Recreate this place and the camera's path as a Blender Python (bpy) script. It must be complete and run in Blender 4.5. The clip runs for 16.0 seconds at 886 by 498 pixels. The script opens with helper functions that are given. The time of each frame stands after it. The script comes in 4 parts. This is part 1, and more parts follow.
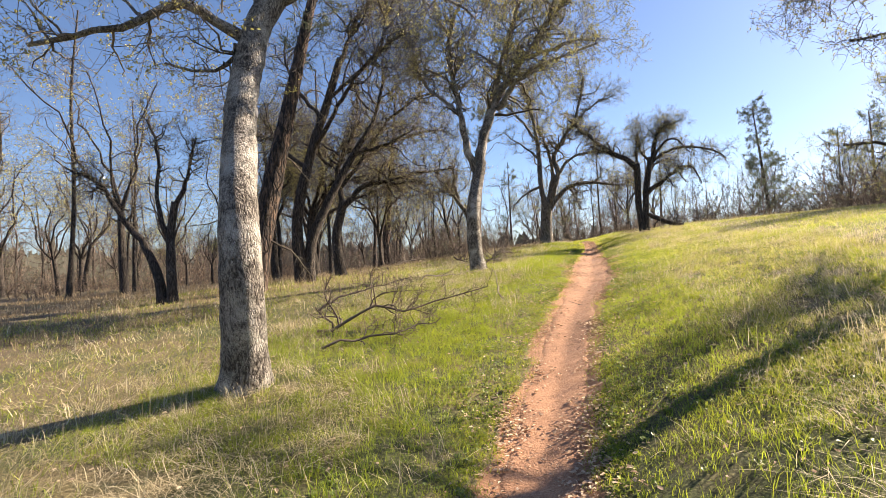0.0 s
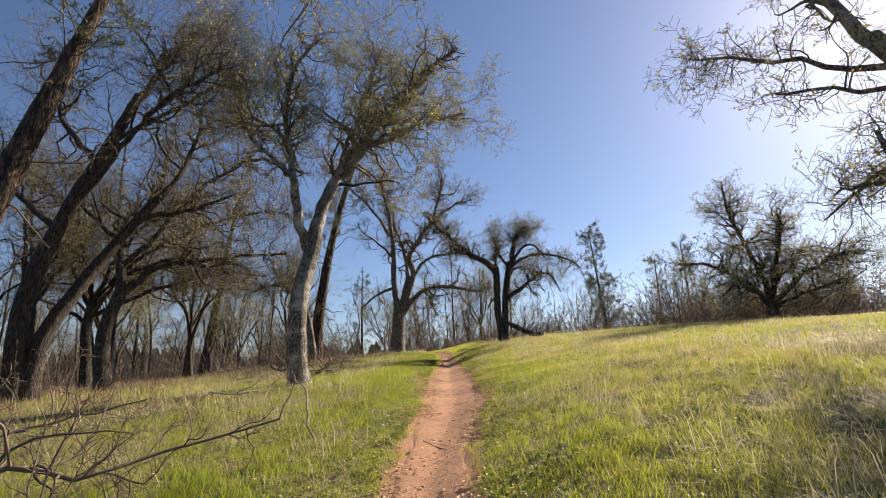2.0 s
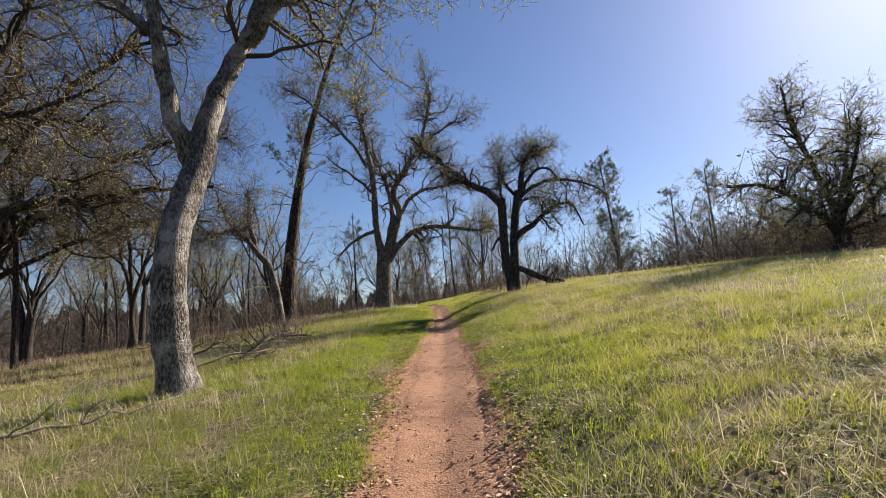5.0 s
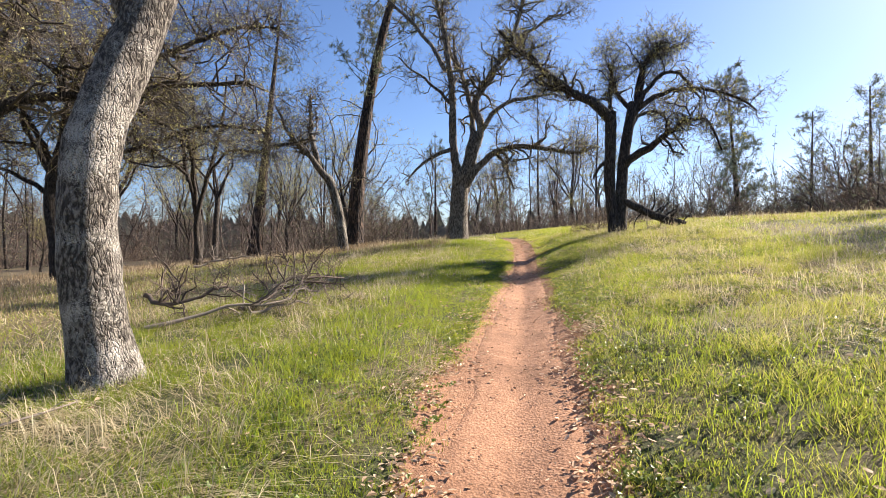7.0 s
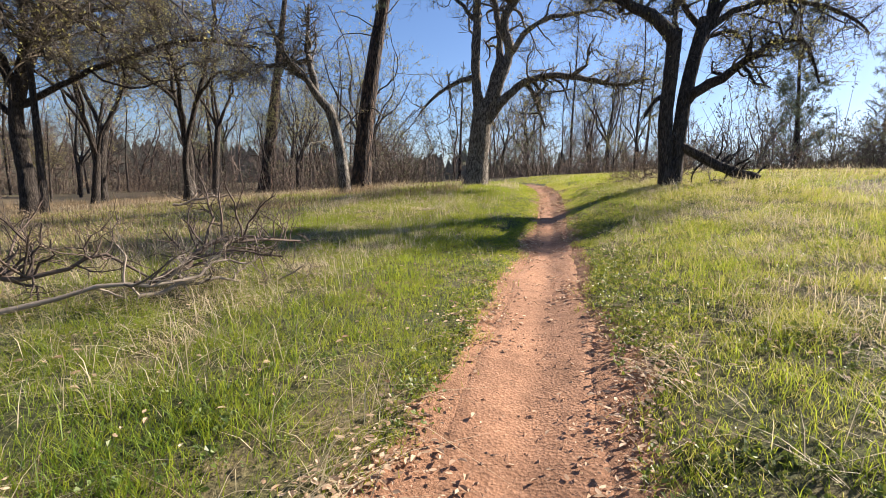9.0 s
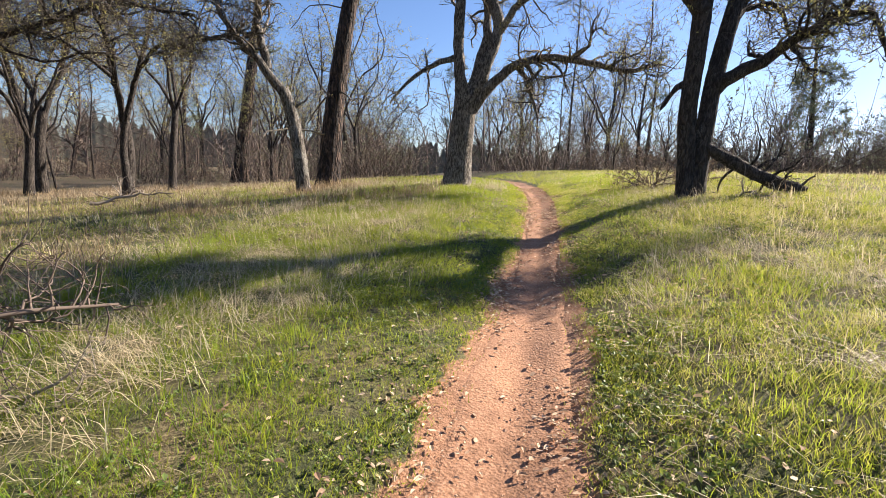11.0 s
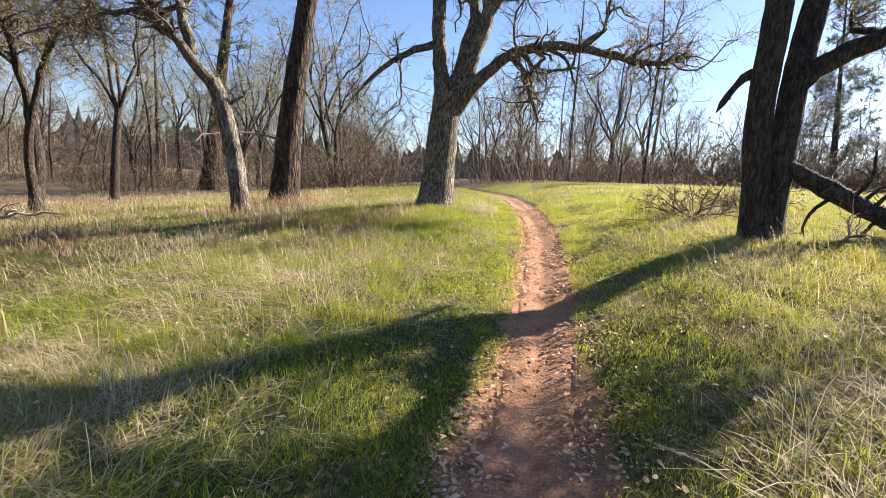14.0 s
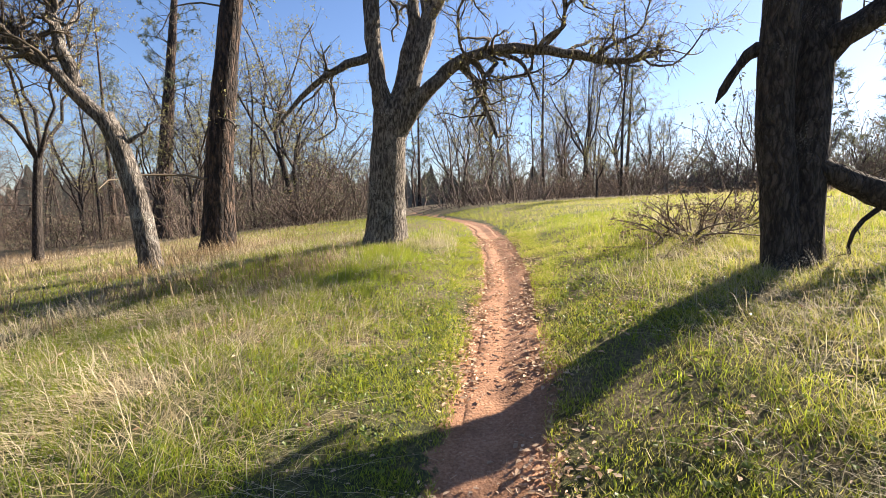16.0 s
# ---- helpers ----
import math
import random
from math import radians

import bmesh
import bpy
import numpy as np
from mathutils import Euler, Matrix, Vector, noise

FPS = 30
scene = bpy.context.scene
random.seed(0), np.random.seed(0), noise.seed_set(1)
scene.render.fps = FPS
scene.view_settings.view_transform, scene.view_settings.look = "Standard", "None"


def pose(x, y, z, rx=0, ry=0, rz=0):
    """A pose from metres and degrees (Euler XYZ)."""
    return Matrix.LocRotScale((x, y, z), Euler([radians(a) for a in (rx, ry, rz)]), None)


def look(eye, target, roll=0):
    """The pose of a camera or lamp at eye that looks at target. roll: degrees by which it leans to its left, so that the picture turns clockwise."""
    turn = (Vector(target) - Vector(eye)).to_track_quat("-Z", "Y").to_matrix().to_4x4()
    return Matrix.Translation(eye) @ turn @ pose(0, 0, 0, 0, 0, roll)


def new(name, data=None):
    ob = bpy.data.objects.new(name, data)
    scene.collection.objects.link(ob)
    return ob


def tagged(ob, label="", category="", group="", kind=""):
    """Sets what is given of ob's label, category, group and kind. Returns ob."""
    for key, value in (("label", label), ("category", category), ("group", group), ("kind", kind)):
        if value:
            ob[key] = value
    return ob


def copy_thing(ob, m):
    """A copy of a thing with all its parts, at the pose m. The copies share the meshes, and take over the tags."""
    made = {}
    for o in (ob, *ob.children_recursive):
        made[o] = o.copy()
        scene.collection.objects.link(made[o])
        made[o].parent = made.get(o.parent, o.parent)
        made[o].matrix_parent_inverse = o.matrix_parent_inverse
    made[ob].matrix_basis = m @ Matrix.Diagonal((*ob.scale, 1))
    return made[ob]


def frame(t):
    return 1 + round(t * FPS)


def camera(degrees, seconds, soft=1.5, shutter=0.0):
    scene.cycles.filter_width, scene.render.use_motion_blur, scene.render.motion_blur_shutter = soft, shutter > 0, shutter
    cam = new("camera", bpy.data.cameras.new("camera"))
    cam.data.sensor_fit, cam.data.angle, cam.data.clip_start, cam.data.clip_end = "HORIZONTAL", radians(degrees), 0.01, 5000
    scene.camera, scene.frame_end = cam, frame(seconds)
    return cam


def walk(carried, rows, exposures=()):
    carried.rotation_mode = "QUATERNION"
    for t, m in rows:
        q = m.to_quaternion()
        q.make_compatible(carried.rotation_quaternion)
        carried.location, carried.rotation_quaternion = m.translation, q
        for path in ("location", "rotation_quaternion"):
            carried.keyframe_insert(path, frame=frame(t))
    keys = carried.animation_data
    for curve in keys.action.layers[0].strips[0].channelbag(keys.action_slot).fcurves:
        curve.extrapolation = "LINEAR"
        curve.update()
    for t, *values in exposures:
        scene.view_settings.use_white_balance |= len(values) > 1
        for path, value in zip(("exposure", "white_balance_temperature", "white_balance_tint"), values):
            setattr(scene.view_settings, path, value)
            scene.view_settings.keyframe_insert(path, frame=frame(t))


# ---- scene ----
cam = camera(83.6, 16.0, soft=0.85)
PATH = [
    (0, (1.299, -1.901, 1.737), (0.83, 0.042, 1.803), -2.6),
    (0.5, (1.162, -1.082, 1.721), (0.978, 0.901, 1.908), 0.4),
    (1, (1.139, -0.215, 1.61), (1.174, 1.73, 2.075), -1.4),
    (1.5, (1.178, 0.641, 1.624), (1.244, 2.56, 2.185), -0.2),
    (2, (1.284, 1.491, 1.721), (1.404, 3.428, 2.203), -1.8),
    (2.5, (1.394, 2.347, 1.825), (1.454, 4.315, 2.179), -1.2),
    (3, (1.384, 3.144, 1.862), (1.474, 5.123, 2.133), -3.8),
    (3.2, (1.407, 3.442, 1.809), (1.558, 5.417, 2.084), -4.5),
    (5.3, (1.877, 6.268, 2.325), (1.972, 8.248, 2.586), -3.8),
    (5.5, (1.927, 6.581, 2.391), (1.917, 8.58, 2.449), -4.1),
    (6, (1.867, 7.12, 2.465), (1.669, 9.109, 2.392), -1.3),
    (6.5, (1.878, 7.777, 2.493), (1.672, 9.764, 2.411), -1.2),
    (7, (1.887, 8.429, 2.573), (1.661, 10.416, 2.544), -0.2),
    (7.5, (1.847, 9.08, 2.608), (1.586, 11.063, 2.556), 0.4),
    (8, (1.895, 9.675, 2.643), (1.601, 11.648, 2.498), 0.8),
    (8.2, (1.863, 9.833, 2.656), (1.545, 11.8, 2.477), 1.4),
    (10.3, (2.241, 11.867, 2.927), (1.93, 13.815, 2.594), 3.0),
    (10.5, (2.215, 12.091, 2.956), (1.874, 14.035, 2.632), 3.7),
    (11, (2.163, 12.673, 3.029), (1.862, 14.624, 2.708), 3.1),
    (11.5, (2.265, 13.261, 3.05), (2.052, 15.221, 2.714), 1.5),
    (12, (2.217, 13.751, 3.069), (1.974, 15.706, 2.723), 3.1),
    (12.5, (2.199, 14.187, 3.115), (1.924, 16.133, 2.744), 3.8),
    (13, (2.246, 14.624, 3.121), (1.904, 16.558, 2.745), 4.4),
    (13.5, (2.182, 14.987, 3.199), (1.781, 16.917, 2.86), 6.2),
    (14, (2.189, 15.354, 3.268), (1.896, 17.309, 2.966), 3.8),
    (14.5, (2.323, 15.78, 3.329), (2.101, 17.747, 3.043), 2.1),
    (15, (2.296, 16.185, 3.328), (2.063, 18.152, 3.05), 3.1),
    (15.5, (2.321, 16.506, 3.379), (2.099, 18.477, 3.123), 1.6),
    (16, (2.462, 16.948, 3.359), (2.227, 18.924, 3.157), -0.6),
]
EXPOSURES = [(t, stops, 6900 if t < 4 else 6250 if t < 9 else 6200 if t < 12.5 else 6500, 19) for t, stops in ((0, 1.66), (0.5, 1.58), (1, 1.35), (2, 1.08), (3, 1.08), (5.5, 0.82), (6, 1.15), (7, 1.5), (8, 1.3), (10.5, 1.4), (11, 1.45), (12, 1.48), (12.5, 1.53), (13, 1.6), (14, 1.72), (16, 1.65))]
walk(cam, [(t, look(eye, target, roll)) for t, eye, target, roll in PATH], EXPOSURES)

# ---- light ----
SUN_AZ, SUN_EL = 51.0, 31.0
sun_way = Vector((math.sin(radians(SUN_AZ)) * math.cos(radians(SUN_EL)), math.cos(radians(SUN_AZ)) * math.cos(radians(SUN_EL)), math.sin(radians(SUN_EL))))
world = bpy.data.worlds.new("sky")
scene.world = world
world.use_nodes = True
wn = world.node_tree
sky = wn.nodes.new("ShaderNodeTexSky")
sky.sky_type, sky.sun_disc = "NISHITA", False
sky.sun_elevation, sky.sun_rotation = radians(SUN_EL), radians(SUN_AZ)
sky.air_density, sky.dust_density, sky.ozone_density = 1.0, 0.5, 5.5
wn.nodes["Background"].inputs["Strength"].default_value = 0.059
wn.links.new(sky.outputs[0], wn.nodes["Background"].inputs["Color"])
sun = new("sun", bpy.data.lights.new("sun", "SUN"))
sun.data.energy, sun.data.angle, sun.data.color = 5.0, radians(0.6), (1.0, 0.88, 0.67)
sun.matrix_world = look(sun_way * 60, (0, 0, 0))


# ---- materials ----
def material(name):
    m = bpy.data.materials.new(name)
    m.use_nodes = True
    t = m.node_tree
    return m, t, t.nodes["Principled BSDF"]


def node(t, kind, inputs=None, operation="", data_type="", blend_type="", feature=""):
    n = t.nodes.new("ShaderNode" + kind)
    if operation:
        n.operation = operation
    if data_type:
        n.data_type = data_type
    if blend_type:
        n.blend_type = blend_type
    if feature:
        n.feature = feature
    for key, value in (inputs or {}).items():
        if isinstance(value, bpy.types.NodeSocket):
            t.links.new(value, n.inputs[key])
        else:
            n.inputs[key].default_value = value
    return n


def rgb(*c):
    return (*c, 1.0)


def noise_tex(t, where, scale, detail=4.0, rough=0.55):
    return node(t, "TexNoise", {"Vector": where, "Scale": scale, "Detail": detail, "Roughness": rough}).outputs["Fac"]


def ramp(t, fac, *stops):
    n = node(t, "ValToRGB", {"Fac": fac})
    while len(n.color_ramp.elements) < len(stops):
        n.color_ramp.elements.new(0.5)
    for e, (p, c) in zip(n.color_ramp.elements, stops):
        e.position, e.color = p, rgb(*c)
    return n.outputs["Color"]


def blend(t, fac, a, b, how="MIX"):
    n = node(t, "Mix", data_type="RGBA", blend_type=how)
    for i, v in ((0, fac), (6, a), (7, b)):
        if isinstance(v, bpy.types.NodeSocket):
            t.links.new(v, n.inputs[i])
        else:
            n.inputs[i].default_value = rgb(*v) if isinstance(v, tuple) else v
    return n.outputs[2]


def bump(t, p, height, strength, distance):
    b = node(t, "Bump", {"Height": height, "Strength": strength, "Distance": distance})
    t.links.new(b.outputs[0], p.inputs["Normal"])


def place_of(t, object_space=False):
    if object_space:
        return node(t, "TexCoord").outputs["Object"]
    return node(t, "NewGeometry").outputs["Position"]


def dirt_colour(t, w):
    big = noise_tex(t, w, 1.1, 5.0)
    fine = noise_tex(t, w, 55.0, 6.0, 0.7)
    mid = noise_tex(t, w, 7.0, 6.0, 0.65)
    a = ramp(t, fine, (0.25, (0.16, 0.078, 0.042)), (0.5, (0.36, 0.195, 0.112)), (0.78, (0.53, 0.335, 0.22)))
    both = node(t, "Math", {0: big, 1: mid}, operation="ADD").outputs[0]
    both = node(t, "Math", {0: both, 1: 0.5}, operation="MULTIPLY").outputs[0]
    b = ramp(t, both, (0.38, (0.66, 0.62, 0.58)), (0.52, (1.0, 0.97, 0.94)), (0.64, (1.2, 1.17, 1.12)))
    return blend(t, 1.0, a, b, "MULTIPLY"), fine, mid


def ground_material():
    m, t, p = material("meadow_soil")
    w = place_of(t)
    big = noise_tex(t, w, 0.22, 5.0, 0.6)
    mid = noise_tex(t, w, 1.7, 6.0, 0.65)
    fine = noise_tex(t, w, 38.0, 5.0, 0.7)
    # both kept extra dark: the shade between blades is put into these colours
    green = ramp(t, fine, (0.3, (0.014, 0.016, 0.006)), (0.5, (0.05, 0.06, 0.016)), (0.7, (0.15, 0.17, 0.045)))
    straw = ramp(t, fine, (0.28, (0.045, 0.036, 0.018)), (0.5, (0.14, 0.11, 0.052)), (0.75, (0.34, 0.27, 0.15)))
    part_dry = node(t, "Math", {0: big, 1: mid}, operation="ADD").outputs[0]
    half = node(t, "Math", {0: part_dry, 1: 0.5}, operation="MULTIPLY").outputs[0]
    dry = ramp(t, half, (0.45, (0, 0, 0)), (0.57, (1, 1, 1)))
    # away from the walked slope the meadow turns to straw and leaf mould under the trees
    xyz = node(t, "SeparateXYZ", {0: w})
    west = node(t, "MapRange", {"Value": xyz.outputs[0], "From Min": -1.5, "From Max": -7.0})
    north = node(t, "MapRange", {"Value": xyz.outputs[1], "From Min": 30.0, "From Max": 42.0})
    far = node(t, "Math", {0: west.outputs[0], 1: north.outputs[0]}, operation="MAXIMUM").outputs[0]
    far = node(t, "Math", {0: far, 1: mid}, operation="MULTIPLY").outputs[0]
    col = blend(t, dry, green, straw)
    mould = ramp(t, fine, (0.3, (0.05, 0.033, 0.02)), (0.7, (0.21, 0.15, 0.09)))
    col = blend(t, ramp(t, far, (0.3, (0, 0, 0)), (0.62, (1, 1, 1))), col, mould)
    # bare earth where feet have worn the turf away
    worn = node(t, "Attribute")
    worn.attribute_name = "worn"
    frayed = node(t, "Math", {0: noise_tex(t, w, 9.0, 6.0, 0.7), 1: worn.outputs["Fac"]}, operation="ADD").outputs[0]
    earth, _, _ = dirt_colour(t, w)
    col = blend(t, ramp(t, frayed, (0.88, (0, 0, 0)), (1.02, (1, 1, 1))), col, earth)
    t.links.new(col, p.inputs["Base Color"])
    p.inputs["Roughness"].default_value = 0.95
    bump(t, p, fine, 0.7, 0.03)
    return m


def dirt_material():
    m, t, p = material("trail_dirt")
    w = place_of(t)
    col, fine, mid = dirt_colour(t, w)
    grit = node(t, "TexVoronoi", {"Vector": w, "Scale": 60.0}).outputs["Distance"]
    lump = node(t, "TexVoronoi", {"Vector": w, "Scale": 34.0}).outputs["Distance"]
    t.links.new(col, p.inputs["Base Color"])
    p.inputs["Roughness"].default_value = 0.95
    h = node(t, "Math", {0: fine, 1: grit}, operation="ADD").outputs[0]
    h = node(t, "Math", {0: h, 1: node(t, "Math", {0: lump, 1: mid}, operation="MULTIPLY").outputs[0]}, operation="SUBTRACT").outputs[0]
    bump(t, p, h, 0.35, 0.012)
    return m


def bark_material(name, dark, light, lichen, scale, stretch, amount, relief):
    """Furrowed bark: ridges drawn out along the stem, broken by cracks, with lichen patches."""
    m, t, p = material(name)
    here = place_of(t)
    warp = node(t, "TexNoise", {"Vector": here, "Scale": 5.0, "Detail": 3.0}).outputs["Color"]
    bent = node(t, "VectorMath", {0: here, 1: node(t, "VectorMath", {0: warp, "Scale": 0.09}, operation="SCALE").outputs[0]}, operation="ADD").outputs[0]
    w = node(t, "Mapping", {"Vector": bent, "Scale": (1, 1, stretch)}).outputs[0]
    ridge = noise_tex(t, w, scale, 3.0, 0.6)
    crack = node(t, "TexVoronoi", {"Vector": w, "Scale": scale * 0.8, "Randomness": 1.0}, feature="DISTANCE_TO_EDGE").outputs["Distance"]
    fine = noise_tex(t, bent, scale * 3.0, 6.0, 0.75)
    patch = noise_tex(t, here, 2.2, 6.0, 0.7)
    col = ramp(t, ridge, (0.34, tuple(0.55 * v for v in dark)), (0.46, dark), (0.6, light))
    lines = ramp(t, crack, (0.0, (0.35, 0.33, 0.31)), (0.09, (1, 1, 1)))
    col = blend(t, 0.8, col, lines, "MULTIPLY")
    col = blend(t, 0.55, col, ramp(t, fine, (0.3, (0.5, 0.5, 0.5)), (0.68, (1.25, 1.25, 1.25))), "MULTIPLY")
    spots = node(t, "Math", {0: patch, 1: fine}, operation="MULTIPLY").outputs[0]
    col = blend(t, ramp(t, spots, (amount, (0, 0, 0)), (amount + 0.08, (1, 1, 1))), col, lichen)
    t.links.new(col, p.inputs["Base Color"])
    p.inputs["Roughness"].default_value = 0.92
    h = node(t, "Math", {0: ramp(t, crack, (0.0, (0, 0, 0)), (0.16, (1, 1, 1))), 1: ridge}, operation="ADD").outputs[0]
    h = node(t, "Math", {0: h, 1: fine}, operation="ADD").outputs[0]
    bump(t, p, h, 0.9, relief)
    return m


def plain_material(name, low, high, rough=0.85, scale=6.0, island=True, glow=0.0, sap=None):
    """Colour that runs from low to high by noise and from piece to piece; glow: the share of light let through."""
    m, t, p = material(name)
    g = node(t, "NewGeometry")
    fac = noise_tex(t, g.outputs["Position"], scale, 4.0, 0.6)
    if island:
        fac = node(t, "Math", {0: fac, 1: g.outputs["Random Per Island"]}, operation="ADD").outputs[0]
        fac = node(t, "Math", {0: fac, 1: 0.5}, operation="MULTIPLY").outputs[0]
    col = ramp(t, fac, (0.25, low), (0.75, high))
    t.links.new(col, p.inputs["Base Color"])
    p.inputs["Roughness"].default_value = rough
    if glow:
        out = t.nodes["Material Output"]
        tr = node(t, "BsdfTranslucent", {"Color": blend(t, 0.5, col, sap) if sap else col})
        mix = node(t, "MixShader", {0: glow})
        t.links.new(p.outputs[0], mix.inputs[1])
        t.links.new(tr.outputs[0], mix.inputs[2])
        t.links.new(mix.outputs[0], out.inputs["Surface"])
    return m


def turf_material():
    """Short meadow turf: green, yellowed and withered blades side by side, in patches."""
    m, t, p = material("turf_blades")
    g = node(t, "NewGeometry")
    w = g.outputs["Position"]
    patch = node(t, "Math", {0: noise_tex(t, w, 1.3, 6.0, 0.72), 1: 0.5}, operation="SUBTRACT").outputs[0]
    patch = node(t, "Math", {0: patch, 1: 1.7}, operation="MULTIPLY").outputs[0]
    east = node(t, "MapRange", {"Value": node(t, "SeparateXYZ", {0: w}).outputs[0], "From Min": 0.5, "From Max": 3.5, "To Min": -0.36, "To Max": 0.27}).outputs[0]
    west = node(t, "MapRange", {"Value": node(t, "SeparateXYZ", {0: w}).outputs[0], "From Min": -0.5, "From Max": -5.0, "To Min": 0.0, "To Max": 0.5}).outputs[0]
    fac = node(t, "Math", {0: g.outputs["Random Per Island"], 1: patch}, operation="ADD").outputs[0]
    fac = node(t, "Math", {0: fac, 1: east}, operation="ADD").outputs[0]
    fac = node(t, "Math", {0: fac, 1: west}, operation="ADD").outputs[0]
    col = ramp(t, fac, (0.0, (0.045, 0.12, 0.006)), (0.42, (0.13, 0.245, 0.014)), (0.72, (0.30, 0.37, 0.035)), (0.88, (0.43, 0.39, 0.13)), (1.0, (0.58, 0.50, 0.31)))
    t.links.new(col, p.inputs["Base Color"])
    p.inputs["Roughness"].default_value = 0.6
    mix = node(t, "MixShader", {0: 0.48})
    t.links.new(p.outputs[0], mix.inputs[1])
    through_leaf = blend(t, 0.55, col, (0.66, 0.66, 0.07))
    t.links.new(node(t, "BsdfTranslucent", {"Color": through_leaf}).outputs[0], mix.inputs[2])
    t.links.new(mix.outputs[0], t.nodes["Material Output"].inputs["Surface"])
    return m


GROUND = ground_material()
DIRT = dirt_material()
OAK = bark_material("oak_bark", (0.07, 0.058, 0.048), (0.30, 0.275, 0.235), (0.53, 0.505, 0.45), 38.0, 0.4, 0.25, 0.018)
PALE_OAK = bark_material("pale_oak_bark", (0.10, 0.085, 0.07), (0.33, 0.295, 0.25), (0.46, 0.44, 0.39), 32.0, 0.25, 0.29, 0.02)
DARK_OAK = bark_material("dark_oak_bark", (0.04, 0.032, 0.027), (0.10, 0.083, 0.07), (0.28, 0.265, 0.23), 30.0, 0.22, 0.33, 0.02)
PINE = bark_material("pine_bark", (0.03, 0.022, 0.018), (0.15, 0.10, 0.072), (0.27, 0.19, 0.14), 13.0, 0.22, 0.36, 0.05)
TWIG = plain_material("twig_bark", (0.042, 0.034, 0.025), (0.18, 0.148, 0.105), 0.9, 3.0)
DEAD = plain_material("dead_wood", (0.11, 0.085, 0.065), (0.38, 0.33, 0.27), 0.9, 5.0)
BUD = plain_material("spring_buds", (0.24, 0.225, 0.07), (0.58, 0.54, 0.19), 0.7, 0.5, True, 0.4)
NEEDLE = plain_material("pine_needles", (0.07, 0.09, 0.05), (0.21, 0.235, 0.14), 0.7, 0.8, True, 0.25)
GRASS = plain_material("green_blades", (0.06, 0.14, 0.008), (0.27, 0.38, 0.035), 0.5, 0.7, True, 0.5, (0.60, 0.66, 0.06))
TURF = turf_material()
FORB = plain_material("weed_leaves", (0.035, 0.075, 0.012), (0.16, 0.23, 0.04), 0.45, 1.5, True, 0.3, (0.5, 0.55, 0.08))
STRAW = plain_material("straw_blades", (0.34, 0.275, 0.15), (0.76, 0.68, 0.47), 0.6, 0.9, True, 0.4)
WITHERED = plain_material("withered_stalks", (0.13, 0.09, 0.05), (0.48, 0.37, 0.22), 0.8, 0.6, True, 0.3)
LITTER = plain_material("dry_leaves", (0.30, 0.19, 0.115), (0.74, 0.57, 0.40), 0.8, 3.0, True, 0.2)
STALK = plain_material("trodden_stalks", (0.20, 0.11, 0.065), (0.62, 0.45, 0.30), 0.9, 3.0)
CLOD = plain_material("dirt_clods", (0.30, 0.16, 0.09), (0.55, 0.36, 0.235), 0.95, 9.0)
BRUSH = plain_material("brush_stems", (0.06, 0.045, 0.037), (0.19, 0.145, 0.115), 0.9, 0.4)
SHRUB_LEAF = plain_material("shrub_leaves", (0.10, 0.07, 0.047), (0.33, 0.25, 0.18), 0.8, 1.0, True, 0.2)
OLIVE_LEAF = plain_material("olive_leaves", (0.075, 0.08, 0.05), (0.25, 0.245, 0.155), 0.8, 0.6, True, 0.25)
HAZE_WOOD = plain_material("far_woods", (0.075, 0.075, 0.058), (0.18, 0.175, 0.135), 1.0, 0.8, False)

# ---- the lie of the land ----
PROFILE = [(-60,-2.2),(-12,-0.75),(-6,-0.45),(0,0.1),(5.5,0.80),(9.2,1.24),(12.5,1.55),(17.9,1.94),(20.2,2.21),(25,2.59),(32,2.66),(45,2.5),(80,1.6),(200,-1)]
LINE = [(-60,0.2),(-8,0.55),(-3,0.85),(1.6,1.08),(6.2,1.42),(9.2,1.85),(13,2.07),(18,2.37),(20.5,2.48),(23,2.5),(27,2.15),(31,1.5),(40,-1.5),(60,-8)]


def curve(pts, y):
    if y <= pts[0][0]: return pts[0][1]
    for i in range(len(pts)-1):
        (a,p),(b,q) = pts[i],pts[i+1]
        if y <= b:
            m0 = (q-pts[i-1][1])/(b-pts[i-1][0]) if i else (q-p)/(b-a)
            m1 = (pts[i+2][1]-p)/(pts[i+2][0]-a) if i+2 < len(pts) else (q-p)/(b-a)
            h=b-a; s=(y-a)/h
            return (2*s**3-3*s*s+1)*p+(s**3-2*s*s+s)*h*m0+(3*s*s-2*s**3)*q+(s**3-s*s)*h*m1
    return pts[-1][1]


def ground(x,y):
    d = x-curve(LINE,y)
    p = curve(PROFILE,y)
    if d>0: return p+(3.3-p)*(1-math.exp(-d/11.0))+(0.1+0.29*min(1,max(0,(y-13)/7)))*(1-math.exp(-d/1.7))
    return p+(0.9-p)*(1-math.exp(-(-d/12.0)**1.5))+0.15*min(1,max(0,(y-6)/5))*(1-math.exp(d/1.3))


YT = np.linspace(-60, 200, 5201)
LINE_T = np.array([curve(LINE, y) for y in YT])
PROFILE_T = np.array([curve(PROFILE, y) for y in YT])


